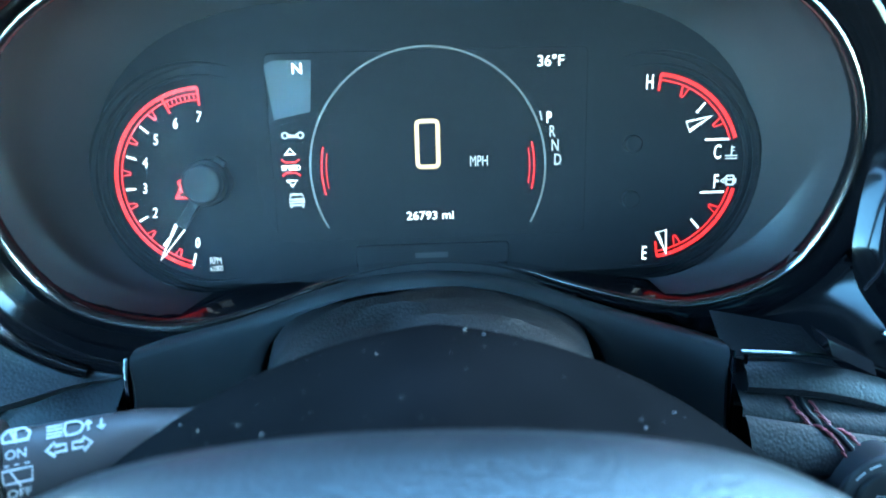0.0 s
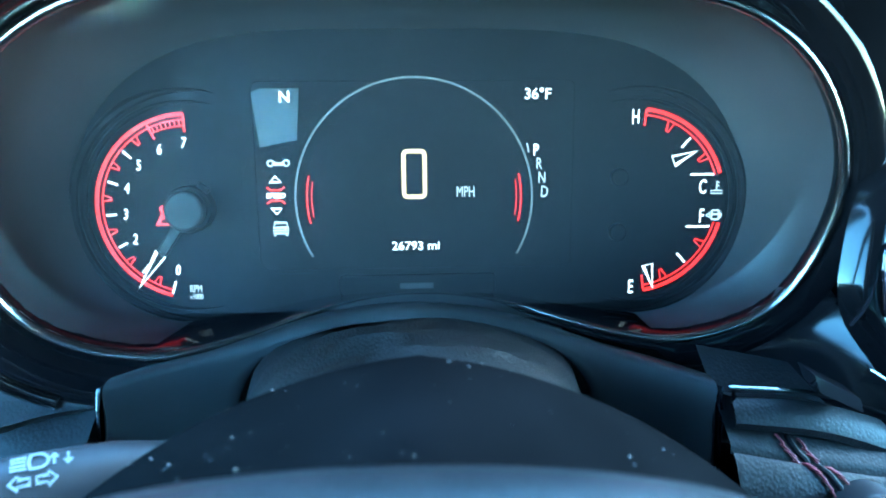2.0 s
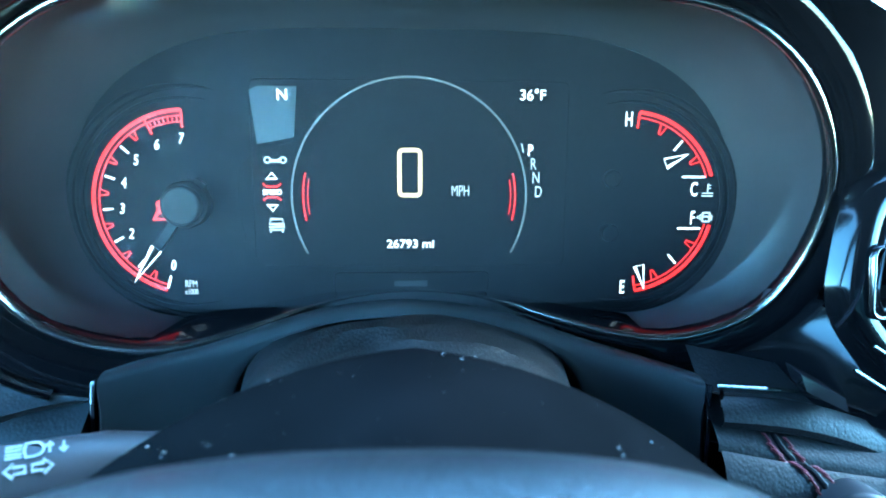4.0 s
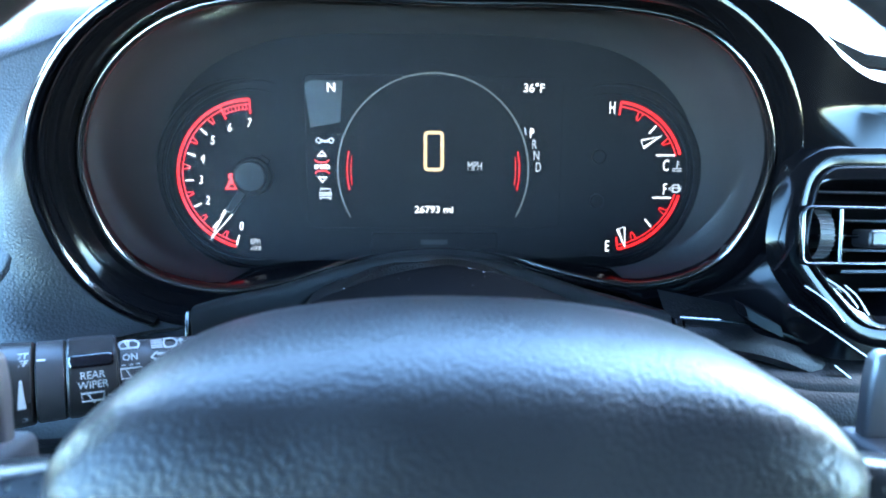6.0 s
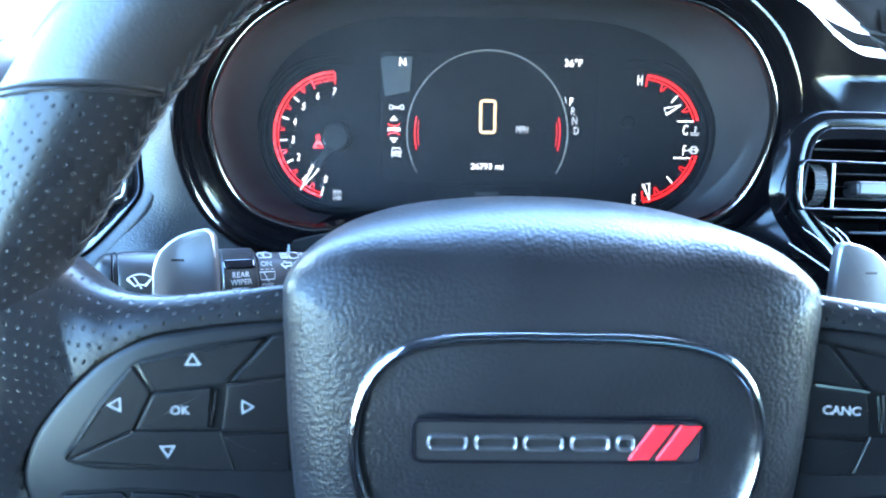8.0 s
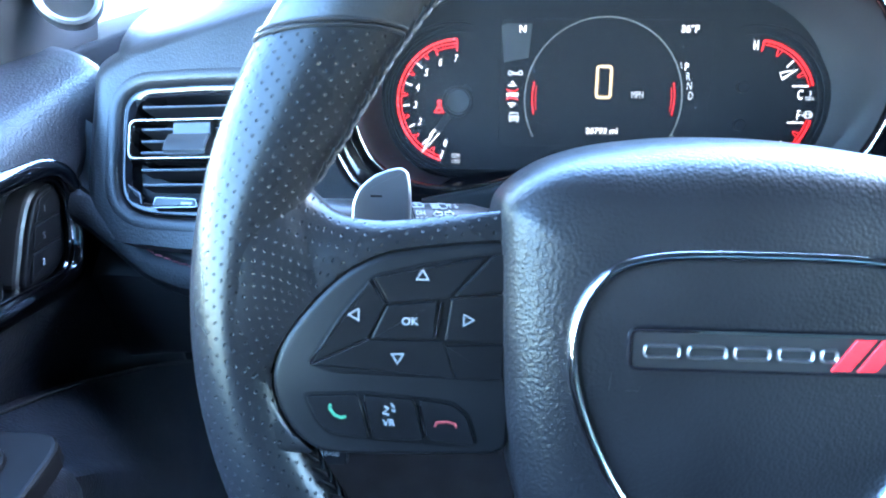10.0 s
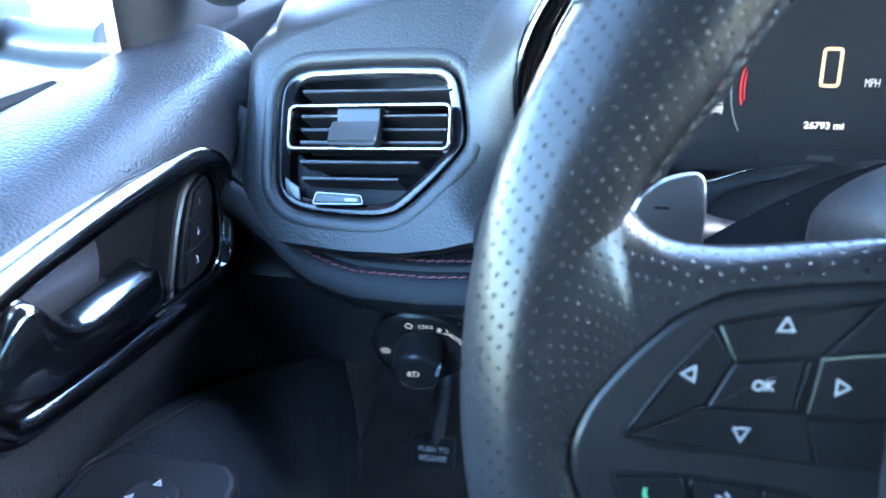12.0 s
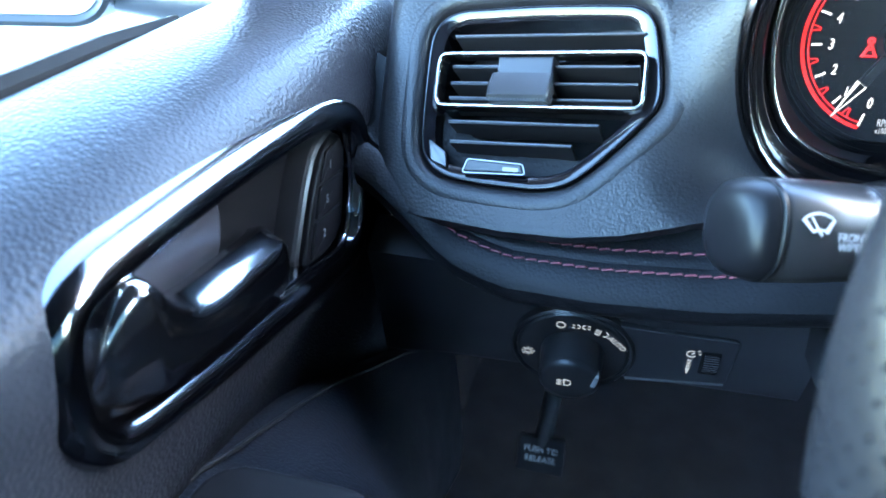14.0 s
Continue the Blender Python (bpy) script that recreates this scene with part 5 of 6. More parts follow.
# ---- air vents ----
def air_vent(name, m, sx, label, tab):
    """An air outlet: gloss surround, slats, bright framed middle slot and a shut-off wheel."""
    v = thing(name, m, label, "air vent", "dashboard air vents")
    out = mirror(vent_out, sx)
    ring("surround", out, [(14, -2.5), (12.6, -0.3), (11, 0.3), (8.5, 0.4), (6.2, 0.1), (4.4, -0.9), (3, -2.8), (2.2, -4.8), (1.8, -7.0)] if sx > 0 else [(18, -9), (15, -4), (13, -1.5), (11, 0.1), (8, 0.5), (4, 0.4), (1.6, -0.4)], dash_vinyl if sx > 0 else ring_black, v, "moulded lip", around=False, sharp=60)
    ring("chrome_edge", out, [(1.5, -6), (1.3, -2.5), (0.8, -1.8), (0.2, -1.8), (-0.2, -3)] if sx > 0 else [(1.6, -1), (1.4, 1.6), (0.6, 2.2), (-0.2, 1.8), (-0.4, -0.5)], gloss_black if sx > 0 else ring_black, v, "thin gloss edge line" if sx > 0 else "gloss-black edge", around=False, sharp=60)
    ring("duct", out, [(-0.2, -2.4), (-2.4, -3.0), (-5.5, -5), (-6.5, -28), (-16, -46)], gloss_black, v, "gloss-black duct wall", around=False)
    solid("duct_end", offset(out, -8), -50, -46, foam_black, v, "dark duct end")
    for y, x0, x1 in ((23.8, -46, 49), (8.0, -46, 48), (-0.5, -46, 48), (-8.4, -46, 46), (-20.6, -45, 32), (-31, -43, 20)):
        inner = abs(y) < 14
        rows = []
        for k in range(13):
            x = lerp(x0, x1, k / 12) * sx
            rows.append([(x, y + 0.9, -5), (x, y + 0.5, -3.4), (x, y - 0.9, -3.2), (x, y - 1.5, -4.8), (x, y - 4.5, -24), (x, y - 2.5, -25)])
        loft("slat", rows, button_plastic if sx > 0 else ring_black, v, "dark slat with a thin paler edge", caps=(True, True))
        tube("slat_edge", [(x0 * sx, y + 0.2, -3.1), (x1 * sx, y - 0.3, -3.1)], 0.5 if sx > 0 else 0.3, slat_grey if sx > 0 else button_plastic, v, n=6)
    fr = rounded(box(-51.4, 51.4, -13.6, 13.0), 5) if sx > 0 else rounded(box(-62, 51.4, -16, 15), 5)
    fr = mirror(fr, 1)
    ring("slot_frame", fr, [(-1.1, -7), (-1.0, 2.6), (-0.5, 3.3), (0.4, 3.3), (0.9, 2.8), (1.1, -6)], edge_bright if sx > 0 else black_chrome, v, "bright frame round the middle slot", around=False, sharp=60)
    if tab:
        solid("tab_base", box(-20, 8, -6, 11.5), -14, 2, black_plastic, v, "dark slider body", bevel=1.5)
        rows = []
        for x in (-22, -21, 8, 9):
            ins = 1.0 if x in (-22, 9) else 0.0
            rows.append([(x, 2.6 - ins, 0), (x, 2.4 - ins, 5 - ins), (x, -4, 9 - ins), (x, -10, 11 - ins), (x, -12.6 + ins, 9.5 - ins), (x, -13 + ins, 2)])
        loft("slider_tab", rows, trim_plastic, v, "grey wedge-shaped slider tab", caps=(True, True))
        for k in range(18):
            solid("tab_rib", box(-20.6 + 1.6 * k, -19.8 + 1.6 * k, -13, -11.4), 6, 10.2, black_plastic, v, bevel=0.2, seg=1)
        well = rounded([(-33, -47), (-31, -40.6), (-2.5, -42), (-1, -46.5)], 1.2)
        ring("wheel_edge", well, [(0, -3), (0, 0.2), (0.6, 0.2), (0.6, -3)], black_chrome, v, around=False)
        solid("shutoff_wheel", well, -4, 1.0, button_plastic, v, "small flat shut-off wheel", bevel=1.0)
        strokes("wheel_mark", [[(-12, -44.6), (-4, -44.9)]], 1.8, 1.2, print_white, v)
        solid("corner_gloss", rounded([(-55, -30), (-44, -37), (-42, -46), (-53, -42)], 2), -6, -2, gloss_black, v, bevel=1)
    else:
        rows = [[(-52 + 6 * math.cos(a) * 0, 13.6 * math.cos(a), -6 + 9.5 * math.sin(a)) for a in [math.pi * k / 14 for k in range(15)]], [(-43.4, 13.6 * math.cos(math.pi * k / 14), -6 + 9.5 * math.sin(math.pi * k / 14)) for k in range(15)]]
        loft("thumb_wheel", rows, button_plastic, v, "ribbed grey thumb wheel", closed=False)
        for k in range(1, 14):
            a = math.pi * k / 14
            tube("wheel_rib", [(-52.4, 13.6 * math.cos(a), -6 + 9.8 * math.sin(a)), (-43, 13.6 * math.cos(a), -6 + 9.8 * math.sin(a))], 0.3, button_plastic, v, n=5)
        solid("slot_post", box(-39.4, -37.2, -15, 14), -4, 2.6, black_chrome, v, "polished upright in the slot", bevel=0.8)
        solid("slider_tab", rounded(box(-22, 10, -7, 3), 3), -8, 5, button_plastic, v, "dark slider tab", bevel=2)
    return v


air_vent("air_vent", VENT, 1, "rectangular air vent with bright slot frame and grey slider", True)
air_vent("air_vent", VENT_R, -1, "gloss-black centre air vent with ribbed thumb wheel", False)

# ---- light switch ----
SWITCH = axes((-0.2495, 0.2262, 0.5505), (1, 0.02, 0.03), (0, -0.22, 0.976))
switch = thing("light_switch", SWITCH, "black rotary headlight switch with white symbols on the lower dash", "light switch")
solid("switch_plate", rounded([(-34, -26), (88, -16), (90, 22), (40, 24), (-28, 30)], [14, 4, 4, 20, 16]), -4, 1.5, black_plastic, switch, "smooth black plate", bevel=1.0)
tube("plate_edge", [(32, -21.4, 1.6), (60, -19, 1.6), (87, -16.4, 1.6)], 0.7, paddle_silver, switch, "thin bright lower edge")
disc("dial_ring", 0, 0, 33, 0, 3.5, trim_plastic, switch, "flat round dial", bevel=2.6, n=64)
ring("dial_bezel", arc_pts(0, 0, 33, 0, 354, 59), [(3.4, -2), (3.0, 2.2), (1.6, 3.6), (0.2, 2.6)], trim_plastic, switch, "raised rim round the dial", around=False)
rings = []
for d, r in ((3, 18.2), (4, 18.6), (22, 17.4), (24, 17.0), (25.4, 15.6), (25.8, 13)):
    rings.append([(r * math.cos(6.283185 * k / 48), r * math.sin(6.283185 * k / 48), d) for k in range(48)])
loft("knob", rings, trim_plastic, switch, "round knob with a ribbed skirt", caps=(True, True))
for d in np.arange(5.0, 21.0, 1.5):
    tube("knob_rib", [((18.6 - 0.06 * d) * math.cos(6.283185 * k / 40), (18.6 - 0.06 * d) * math.sin(6.283185 * k / 40), d) for k in range(40)], 0.35, black_plastic, switch, n=5, closed=True)
# chrome arc for the highlight low on the rim; the rest is left out
strokes("knob_glint", [arc_pts(0, 0, 16.6, 215, 325, 20)], 0.8, 25.5, chrome, switch, "chrome knob rim, drawn only along its lower highlight")
solid("knob_pointer", rounded(box(11.8, 14.4, 2, 11), 1), 20, 26.2, print_white, switch, "white pointer", bevel=0.4).matrix_basis = pose(0, 0, 0, 0, 0, -14)
strokes("switch_symbol", [arc_pts(-1.5, 0, 2.6, -90, 90, 8) + [(-1.5, 2.6), (-2.6, 2.6), (-2.6, -2.6), (-1.5, -2.6)], [(-4, 1.8), (-7, 1.2)], [(-4, 0), (-7, -0.6)], [(-4, -1.8), (-7, -2.4)], [(-5.6, 3), (-5.2, -3)]], 0.6, 26.0, lit_print, switch)
sun_icon = [arc_pts(-26, -3.5, 1.9, 0, 360, 12)] + [[(-26 + 2.8 * math.cos(a), -3.5 + 2.8 * math.sin(a)), (-26 + 4 * math.cos(a), -3.5 + 4 * math.sin(a))] for a in [k * 0.7854 for k in range(8)]]
strokes("switch_symbol", sun_icon, 0.6, 3.75, lit_print, switch)
strokes("switch_symbol", [arc_pts(-7, 23.6, 2.4, 0, 360, 14)], 0.7, 3.75, lit_print, switch)
strokes("switch_symbol", [arc_pts(2.2, 23.4, 1.6, -90, 90, 6), arc_pts(6.8, 23.4, 1.6, 90, 270, 6), [(-0.6, 24.6), (1, 24.4)], [(-0.6, 22.2), (1, 22.4)], [(9.6, 24.6), (8, 24.4)], [(9.6, 22.2), (8, 22.4)]], 0.6, 3.75, lit_print, switch)
strokes("switch_symbol", [arc_pts(17.4, 19.2, 2.2, -110, 70, 8), [(12.6, 22.4), (15.8, 21.4)], [(12.2, 20.8), (15.4, 19.8)], [(11.8, 19.2), (15, 18.2)]], 0.7, 3.75, lit_print, switch)
lettering("switch_text", "AUTO", 3.6, 25.2, 12.2, 3.7, lit_print, switch, turn=-48, bold=0.06)
strokes("switch_symbol", [arc_pts(66, 8.4, 2.6, 60, 330, 10), [(66, 8.4), (67.6, 9.8)], [(69.2, 11), (70.2, 12)], [(69.6, 8.8), (71, 8.8)]], 0.6, 1.75, lit_print, switch)
for k, y in enumerate((2.6, 0.0, -2.6)):
    solid("dimmer_dot", box(64.6, 66.6, y - 0.7, y + 0.7), 1.4, 1.8, lit_print, switch, bevel=0.1)
solid("dimmer_dot", [(64.4, -4.4), (66.8, -4.4), (65.9, -9.4), (65.3, -9.4)], 1.4, 1.8, lit_print, switch, bevel=0.1)
solid("dimmer_slot", rounded(box(71.4, 81.6, -8, 11.4), 1), 0, 1.9, foam_black, switch, bevel=0.3)
rows = [[(x, 1.6 + 8.6 * math.cos(math.pi * k / 16), 0.5 + 4.6 * math.sin(math.pi * k / 16)) for k in range(17)] for x in (72.6, 80.6)]
loft("dimmer_wheel", rows, paddle_silver, switch, "ribbed grey dimmer wheel", closed=False)
for k in range(1, 16):
    a = math.pi * k / 16
    tube("dimmer_rib", [(72.4, 1.6 + 8.7 * math.cos(a), 0.5 + 4.7 * math.sin(a)), (80.8, 1.6 + 8.7 * math.cos(a), 0.5 + 4.7 * math.sin(a))], 0.4, dark_chrome, switch, n=5)

# ---- start button ----
START = axes((0.190, 0.172, 0.626), (1, -0.05, -0.1), (0.0, 0.35, 0.93))
start = thing("start_button", START, "round black engine start button with a red light", "start button")
disc("button_ring", 0, 0, 21, -14, 3, black_plastic, start, "black bezel ring", bevel=2)
disc("button_cap", 0, 0, 15, 0, 4.5, button_plastic, start, "flat black push cap", bevel=1.5)
lettering("button_text", "START", 3.6, 0, 2.5, 4.7, print_white, start, bold=0.08)
strokes("button_text", [[(-9, -2.5), (9, -2.5)], [(-7, -6), (7, -6)]], 1.4, 4.7, print_white, start, "unreadable printed line")
solid("button_light", rounded(box(-3.6, -1.4, 7, 11.4), 0.8), 3.6, 4.9, lit_red, start, "small red light", bevel=0.3)
strokes("ring_text", [arc_pts(0, 0, 18, 112, 128, 4), arc_pts(0, 0, 18, 134, 150, 4)], 1.0, 3.2, print_white, start, "unreadable printed mark")

# ---- parking brake pedal ----
PEDAL = axes((-0.279, 0.490, 0.160), (1, 0, 0), (0, 0.5, 0.86))
pedal = thing("parking_brake_pedal", PEDAL, "black parking brake pedal with white release lettering", "pedal")
solid("pedal_pad", rounded(box(-29, 29, -22, 22), 4), -8, 4, black_plastic, pedal, "ribbed rubber pad", bevel=2)
lettering("pedal_text", "PUSH TO", 7.5, 0, 7, 4.3, pedal_white, pedal, bold=0.1)
lettering("pedal_text", "RELEASE", 7.5, 0, -5, 4.3, pedal_white, pedal, bold=0.1)
tube("pedal_arm", [(0, 10, -6), (4, 50, 0), (8, 90, 6), (10, 130, 0), (10, 200, -30)], 11, slat_grey, pedal, "bent steel arm", n=10)

# ---- driver's door ----
door = thing("car_door", WORLD, "black padded car door trim with gloss handle and window switches", "car door")


def door_front(z):
    return curve(z, [(80, 430), (440, 400), (520, 342), (560, 328), (600, 322), (650, 321), (690, 322), (712, 326), (735, 334), (748, 350)])


def belt_rise(y, z):
    """The shoulder of the door climbs a little towards the front."""
    return 0.065 * (min(max(y, -200), 330) - 86) * min(1.0, max(0.0, (z - 700) / 20))


PROFILE = [(-456, 718), (-453, 726), (-447, 731), (-436, 732.5), (-420, 731), (-404, 727), (-390, 720), (-380, 711), (-374, 701), (-372, 690), (-373, 676), (-376, 660), (-378, 640), (-379, 620), (-381, 604), (-386, 590), (-394, 574), (-402, 552), (-408, 520), (-410, 470), (-408, 400), (-404, 300), (-402, 200), (-402, 90)]
rows = []
for x, z in smooth_path(PROFILE, 4, closed=False):
    f = door_front(z)
    row = []
    for y in [-760, -600, -420, -300, -200, -120, -60, -20] + list(range(0, 301, 5)):
        yy = min(y, f - 18)
        row.append((x, yy, z + belt_rise(yy, z)))
    zz = z + belt_rise(f - 14, z)
    rows.append(row + [(x, f - 14, zz), (x - 2, f - 6, zz), (x - 7, f - 1, zz), (x - 16, f + 1, zz), (x - 60, f + 2, zz)])

HANDLE = axes((-0.3765, 0.130, 0.655), (0, 1, 0), (0, 0, 1))
H_OUT = [(-121, 22), (-118, 36), (-111, 47), (-98, 52.6), (-71, 54), (-27, 54), (15, 52), (50, 49), (77, 44), (94, 35), (102, 20), (103, 2), (98, -20), (90, -36), (76, -46), (56, -47.6), (20, -40), (-39, -27.6), (-87, -17), (-108, -11), (-117, -2), (-121.4, 9)]
h_out = smooth_path(H_OUT, 5)
holed("door_panel", rows, door_vinyl, door, "grained black door trim with a rounded shoulder", HANDLE, offset(h_out, -7), 60)
bz = ring("handle_bezel", h_out, [(2, -8), (1.6, -0.5), (0.4, 2.6), (-2.0, 5.2), (-5, 6.8), (-8, 6.8), (-10.8, 5.0), (-12.8, 1.6), (-14, -4), (-15, -24)], bezel_chrome, door, "gloss-black bezel round the door pull", around=False, sharp=60)
bz.matrix_basis = HANDLE
cup = solid("handle_cup", offset(h_out, -14), -27, -23, switch_black, bz, "dark cup behind the lever")
edge = ring("bezel_edge", offset(h_out, -14.2), [(-0.9, -2.4), (-0.4, -1.4), (0.6, -1.2), (1.2, -2)], dark_chrome, bz, "thin bright inner edge", around=False)
pad = solid("cup_pad", rounded([(-72, 36), (-40, 36.5), (-8, 34), (-6, 18), (-13, 3), (-26, -1), (-44, -2), (-66, 14)], [4, 4, 3, 8, 9, 8, 6, 6]), -24, -19, pad_grey, bz, "dark grey plate in the cup", bevel=2)
# lever: hinged at the rear, its blade sweeping forward
rows = []
tops = [(-112, 12), (-108, 22), (-100, 34), (-92, 42), (-85, 44.6), (-80, 41.5), (-76, 33.5), (-69, 25), (-61, 19.8), (-49, 17), (-32, 15), (-13, 12), (3, 9.4), (9, 6), (12, -1)]
for x, top in smooth_path(tops, 3, closed=False):
    bot = min(top - 5, curve(x, [(-112, 2), (-94, -2), (-68, -7), (-34, -14), (2, -20), (12, -14)]))
    d = curve(x, [(-110, -3), (-100, 4), (-84, 9), (-62, 8), (-30, 7), (-4, 5), (6, 2), (12, -5)])
    w = min(1.0, (top - bot) / 16.0)
    rows.append([(x, top - 2, d - 18), (x, top - 0.2, d - 12.6), (x, top, d - 11.6), (x, top - 0.5 * w, d - 10.4), (x, top - 5.1 * w, d - 2.2), (x, top - 6.4 * w, d - 0.8), (x, top - 8.6 * w, d), (x, lerp(top - 8.6 * w, bot, 0.5), d - 0.2), (x, lerp(top, bot, 0.92), d - 1.6), (x, bot, d - 6), (x, bot - 1, d - 16)])
lever = loft("handle_lever", rows, dark_chrome, bz, "dark polished door pull lever", caps=(True, True), sharp=60)
mem = rounded([(30, -28), (52, 5), (66, 20), (86, 24), (94, 14), (81, -26), (67, -34), (40, -33)], [5, 10, 8, 6, 7, 9, 8, 6])
solid("switch_island", offset(mem, 3.5), -26, -9, trim_plastic, bz, "satin frame round the seat memory keys", bevel=5, seg=4)
solid("switch_island", mem, -20, -6, switch_black, bz, "slim black island for the seat memory keys", bevel=2, seg=4)
for (x, y, txt), pts in (((70, 12, "1"), [(58, 6), (68, 19), (84, 21), (89, 14), (85, 3)]), ((62, -4, "S"), [(48, -10), (57, 4.5), (84.5, 1.5), (79.5, -13)]), ((54, -20, "2"), [(37, -28), (47, -11.5), (79, -14.5), (76, -25), (66, -31)])):
    solid("memory_key", rounded(pts, 1.6), -7, -4.6, switch_black, bz, bevel=0.8)
    lettering("memory_text", txt, 4.6, x, y, -4.4, print_white, bz, turn=-14, bold=0.04)

# armrest with the window switches
rows = []
for y, xi, zt in ((-620, -298, 604), (-300, -296, 604), (-120, -296, 602), (-20, -296, 600), (20, -297, 598), (44, -300, 593), (58, -306, 585), (68, -314, 572), (74, -322, 552)):
    rows.append([(-408, y, zt), (lerp(-400, xi, 0.3), y, zt), (lerp(-400, xi, 0.7), y, zt), (xi - 8, y, zt - 2), (xi - 2, y, zt - 8), (xi, y, zt - 18), (xi - 3, y, zt - 45), (xi - 16, y, zt - 80), (xi - 40, y, zt - 120), (-408, y, zt - 170)])
loft("armrest", rows, door_vinyl, door, "black padded armrest", closed=False, sharp=60)
rows = []
for y, z, xi, zi in ((20, 604, -312, 588), (60, 592, -308, 572), (86, 578, -312, 548), (114, 565, -318, 516), (150, 547, -326, 476), (188, 526, -334, 432), (240, 493, -344, 380), (300, 456, -354, 320), (380, 400, -364, 250), (459, 344, -372, 180)):
    rows.append([(-404, y, z - 2), (-388, y, z + 1), (-384, y, z - 2), (lerp(-384, xi, 0.35), y, lerp(z, zi, 0.2)), (lerp(-384, xi, 0.7), y, lerp(z, zi, 0.5)), (lerp(-384, xi, 0.93), y, lerp(z, zi, 0.85)), (xi, y, zi), (xi - 4, y, zi - 40), (-400, y, zi - 110)])
loft("door_pocket", rows, door_vinyl, door, "grained lower door bulge running down to the front", closed=False, sharp=60)
tube("pocket_edge", [(-385, y, z + 1) for y, z in ((20, 604), (60, 592), (86, 578), (114, 565), (150, 547), (188, 526), (240, 493), (300, 456), (380, 400))], 1.3, trim_plastic, door, "raised edge of the lower bulge")
SWP = pose(-0.336, -0.002, 0.604, 0, 0, 0)
sw = solid("window_switch_panel", rounded(box(-38, 34, -120, 62), 20), -10, 2, switch_black, door, "black window switch panel", bevel=3)
sw.matrix_basis = SWP
disc("mirror_knob", 2, 34, 13, 0, 6, switch_black, sw, "round mirror adjusting knob", bevel=2)
strokes("knob_symbol", [tri_icon(2 + 8.5 * math.cos(a), 34 + 8.5 * math.sin(a), 1.6, math.degrees(a)) for a in (0, 1.5708, 3.1416, 4.7124)], 0.8, 6.2, key_white, sw)
for y in (-20, -60):
    for x in (-18, 12):
        solid("window_key", rounded(box(x - 11, x + 11, y - 16, y + 12), 3), 0, 6, button_plastic, sw, bevel=2)

# window frame, sail panel and glass
pane = loft("window_pane", [[(-456, -700, 712), (-456, 248, 735), (-446, 248, 800), (-380, 20, 1180), (-380, -700, 1200)], [(-459, -700, 712), (-459, 248, 735), (-449, 248, 800), (-383, 20, 1180), (-383, -700, 1200)]], window_clear, door, "clear side window", caps=(True, True))
pane.visible_shadow = False
loft("belt_seal", [[(-462, y, 720 + r), (-461, y, 731 + r), (-458, y, 735.5 + r), (-454, y, 736 + r), (-450, y, 733 + r), (-448, y, 722 + r)] for y, r in ((-700, -18.6), (-200, -18.6), (80, -0.4), (150, 3), (200, 2))], foam_black, door, "black rubber belt seal", closed=False)
tube("window_seal", [(-450, 256, 736), (-444, 252, 800), (-416, 190, 880), (-396, 120, 1010), (-380, 20, 1170)], 3.4, beige_seal, door, "pale window run channel", n=8)
rows = [[(-452, 260, 728), (-445, 256, 800), (-417, 196, 884), (-398, 128, 1006), (-382, 30, 1160)], [(-438, 266, 728), (-434, 262, 800), (-408, 206, 884), (-390, 136, 1006), (-374, 38, 1160)], [(-430, 310, 732), (-414, 300, 800), (-402, 280, 884), (-384, 190, 1006), (-364, 80, 1160)], [(-430, 400, 735), (-426, 420, 800), (-412, 380, 884), (-390, 260, 1006), (-360, 120, 1160)], [(-470, 470, 735), (-470, 480, 800), (-450, 430, 884), (-420, 300, 1006), (-380, 140, 1160)]]
loft("sail_panel", rows, black_plastic, door, "dark triangular panel at the front of the window", closed=False, sharp=60)

# ---- tweeter ----
TWEETER = axes((-0.392, 0.306, 0.789), (0.86, 0.5, 0.0), (-0.18, 0.31, 0.93))
tweeter = thing("tweeter_speaker", TWEETER, "round tweeter with silver ring and mesh grille", "speaker")
circ = arc_pts(0, 0, 19.5, 0, 351, 39)
ring("speaker_ring", circ, [(4, -12), (4, 1), (3, 3.4), (0.6, 4.4), (-1.6, 3.4), (-2, 0)], paddle_silver, tweeter, "satin silver ring", around=False)
solid("speaker_back", offset(circ, -2), -14, -1, foam_black, tweeter)
verts, faces = [], []
for i in range(-12, 13):
    for j in range(-13, 14):
        x, y = (i + 0.5 * (j % 2)) * 1.6, j * 1.4
        if x * x + y * y < 17.6 ** 2:
            b = len(verts)
            z = 2.4 - 0.0022 * (x * x + y * y)
            verts += [(x - 0.6, y, z), (x, y - 0.55, z), (x + 0.6, y, z), (x, y + 0.55, z), (x, y, z + 0.4)]
            faces += [(b, b + 1, b + 4), (b + 1, b + 2, b + 4), (b + 2, b + 3, b + 4), (b + 3, b, b + 4)]
tagged(build("grille", verts, faces, paddle_silver, tweeter, "fine metal mesh"), kind="stuff")

# ---- door mirror outside ----
MIRROR = axes((-0.778, 0.384, 0.750), (0.96, 0.28, 0), (0, 0.02, 1))
mirror_out = thing("door_mirror", MIRROR, "dark painted door mirror outside the window", "door mirror")
mo = rounded([(-120, -62), (90, -70), (118, -20), (96, 74), (-100, 82), (-132, 20)], 34)
solid("mirror_housing", mo, -90, -4, body_paint, mirror_out, "dark painted housing", bevel=12, seg=5)
ring("mirror_lip", mo, [(0, -10), (0.5, -2), (-4, 0), (-9, -4)], black_plastic, mirror_out, around=False)
solid("mirror_pane", offset(mo, -10), -6, -3, mirror_glass, mirror_out, "mirror glass", bevel=0.5)
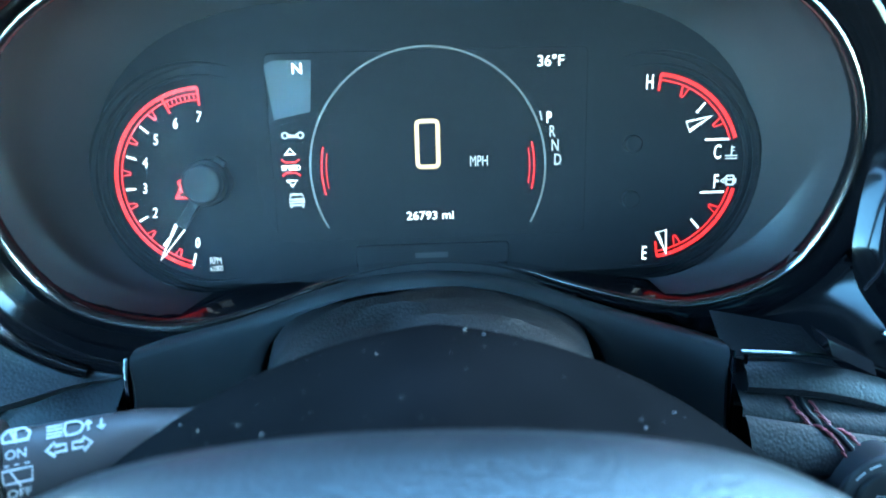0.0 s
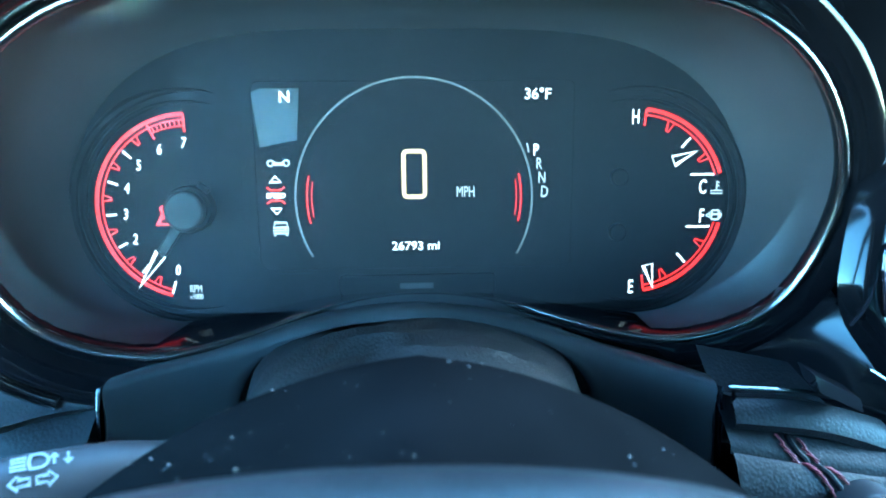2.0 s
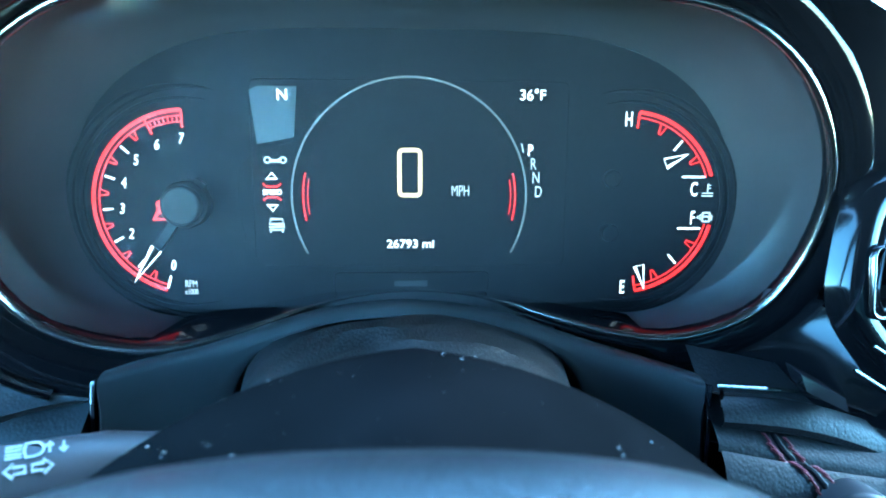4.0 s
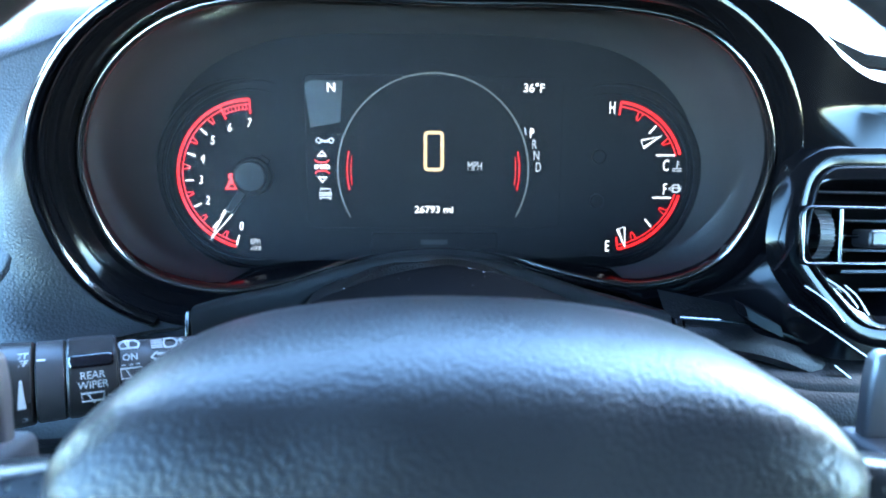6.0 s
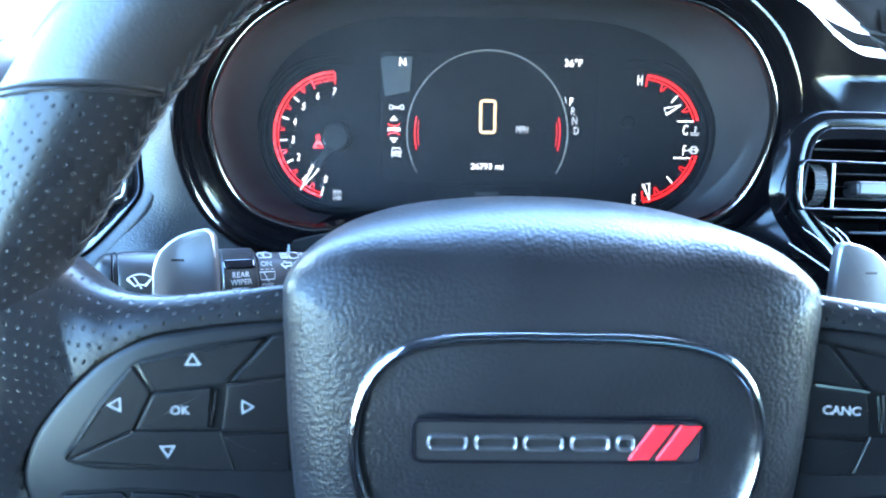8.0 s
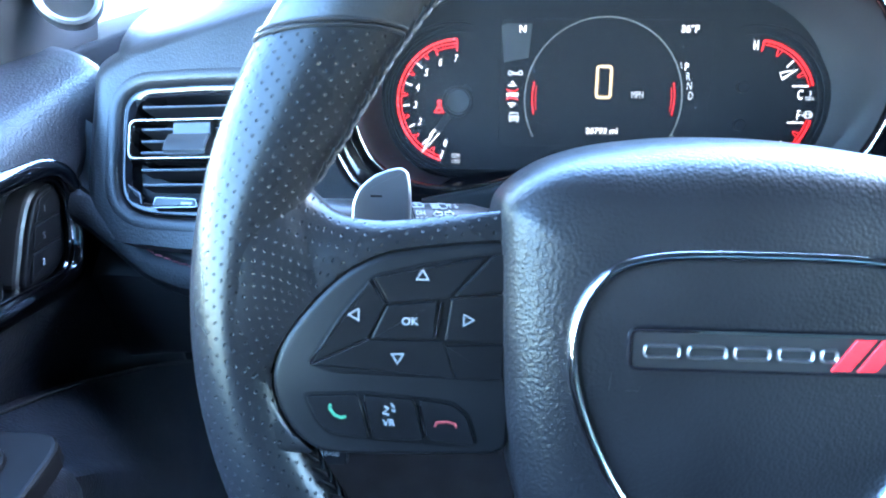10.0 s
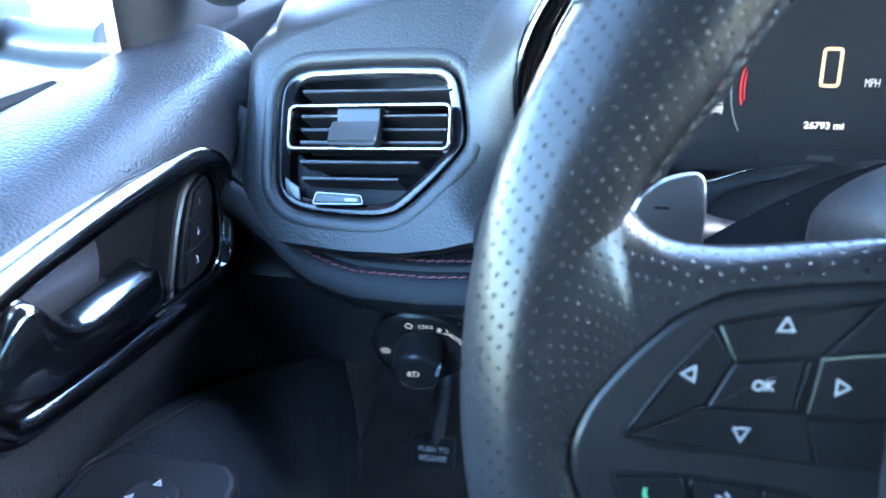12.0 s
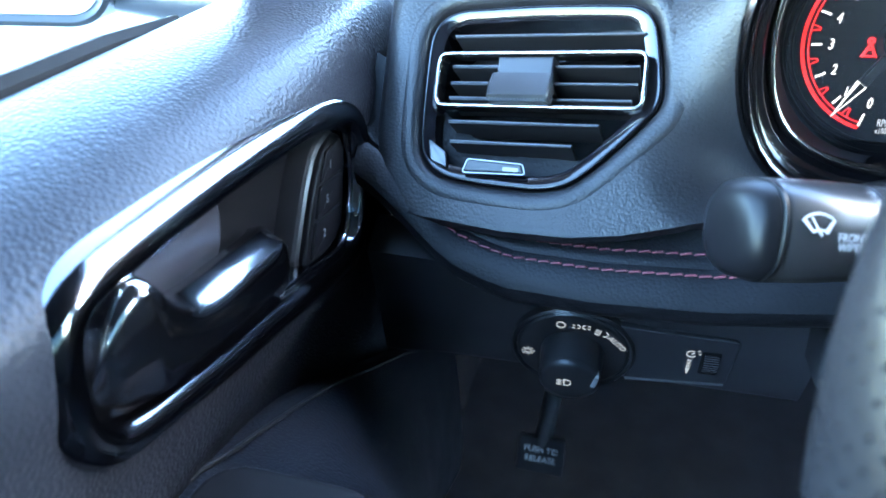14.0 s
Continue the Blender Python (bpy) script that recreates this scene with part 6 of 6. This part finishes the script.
tube("mirror_arm", [(90, -40, -40), (150, -50, -30), (375, -60, -10)], 22, body_paint, mirror_out, n=12)

# ---- car shell ----
def slab(name, x0, x1, y0, y1, z0, z1, mat, label, category, r=8):
    """A closed block with softened edges, in millimetres."""
    pts = rounded(box(x0, x1, y0, y1), r, 3)
    ob = solid(name, pts, z0, z1, mat, None, "", bevel=r * 0.6)
    return tagged(ob, label, category, kind="structure")


slab("floor", -470, 1200, -1500, 1100, -40, 10, carpet, "black carpeted car floor", "floor")
slab("ceiling", -400, 1130, -1500, 270, 1250, 1290, headliner, "grey woven headliner", "headliner")
slab("wall_rear", -470, 1200, -1540, -1490, 0, 800, carpet, "dark rear bulkhead", "wall")
slab("wall_left_rear", -470, -420, -1500, -764, 0, 760, black_plastic, "dark rear door trim", "wall")
slab("wall_left_post", -440, -390, -860, -764, 750, 1290, headliner, "grey trimmed door post", "wall")
slab("wall_right_lower", 1130, 1190, -1500, 1100, 0, 770, black_plastic, "dark passenger door trim", "wall")
slab("wall_right_upper", 1090, 1150, -1500, 300, 1190, 1290, headliner, "trimmed roof rail over the passenger window", "wall")
slab("wall_right_post", 1090, 1150, -600, -500, 765, 1200, headliner, "grey trimmed door post", "wall")
slab("wall_firewall", -470, 1200, 1000, 1040, 0, 880, carpet, "dark firewall behind the dash", "wall")
slab("wall_kick", -480, -425, 300, 1010, 0, 740, carpet, "dark kick panel beside the pedals", "wall")
for x, sx in ((-380, -1), (1110, 1)):
    tagged(tube("pillar", [(x + 0 * sx, 210, 1270), (x + 20 * sx, 310, 1180), (x + 40 * sx, 500, 980), (x + 60 * sx, 660, 860)], 36, headliner, None, n=12), "grey trimmed windscreen pillar", "pillar", kind="structure")
ws = loft("windscreen", [[(-390, 260, 1262), (360, 310, 1270), (1120, 260, 1262)], [(-440, 900, 880), (360, 1000, 880), (1180, 900, 880)]], window_clear, None, closed=False)
ws.visible_shadow = False
tagged(ws, "clear raked windscreen", "windscreen", kind="structure")

side = loft("window_front_right", [[(1146, -500, 766), (1146, 700, 766), (1112, 250, 1195), (1112, -500, 1195)], [(1150, -500, 766), (1150, 700, 766), (1116, 250, 1195), (1116, -500, 1195)]], window_clear, None, caps=(True, True))
side.visible_shadow = False
tagged(side, "clear front passenger window", "window", kind="structure")

# dark privacy glass behind the front seats
for name, ring_a in (("window_rear_left", [(-430, -1490, 755), (-430, -860, 755), (-400, -860, 1260), (-400, -1490, 1260)]), ("window_rear_right", [(1140, -1490, 765), (1140, -600, 765), (1115, -600, 1200), (1115, -1490, 1200)]), ("window_tailgate", [(-430, -1515, 795), (1150, -1515, 795), (1120, -1500, 1262), (-400, -1500, 1262)])):
    off = (0, -4, 0) if name == "window_tailgate" else (-4, 0, 0)
    glass = loft(name, [ring_a, [(x + off[0], y + off[1], z + off[2]) for x, y, z in ring_a]], privacy_glass, None, caps=(True, True))
    tagged(glass, "dark tinted rear window glass", "window", kind="structure")

# seat behind the camera
seat = thing("driver_seat", pose(0, -0.62, 0.30), "black leather driver seat", "seat")
solid("seat_cushion", rounded(box(-260, 260, -260, 250), 60), -250, 20, bolster_leather, seat, "padded cushion", bevel=30, seg=4)
solid("seat_back", rounded(box(-250, 250, 0, 620), 60), -60, 60, bolster_leather, seat, "padded backrest", bevel=30, seg=4).matrix_basis = pose(0, -0.26, 0.0, 78)
solid("headrest", rounded(box(-130, 130, 640, 820), 40), -40, 50, bolster_leather, seat, "padded headrest", bevel=24, seg=4).matrix_basis = pose(0, -0.26, 0.0, 78)

# ---- outside ----
ground = build("ground", [(-400000, -400000, -520), (400000, -400000, -520), (400000, 400000, -520), (-400000, 400000, -520)], [(0, 1, 2, 3)], asphalt)
tagged(ground, "pale sunlit car park ground", "ground", kind="structure")
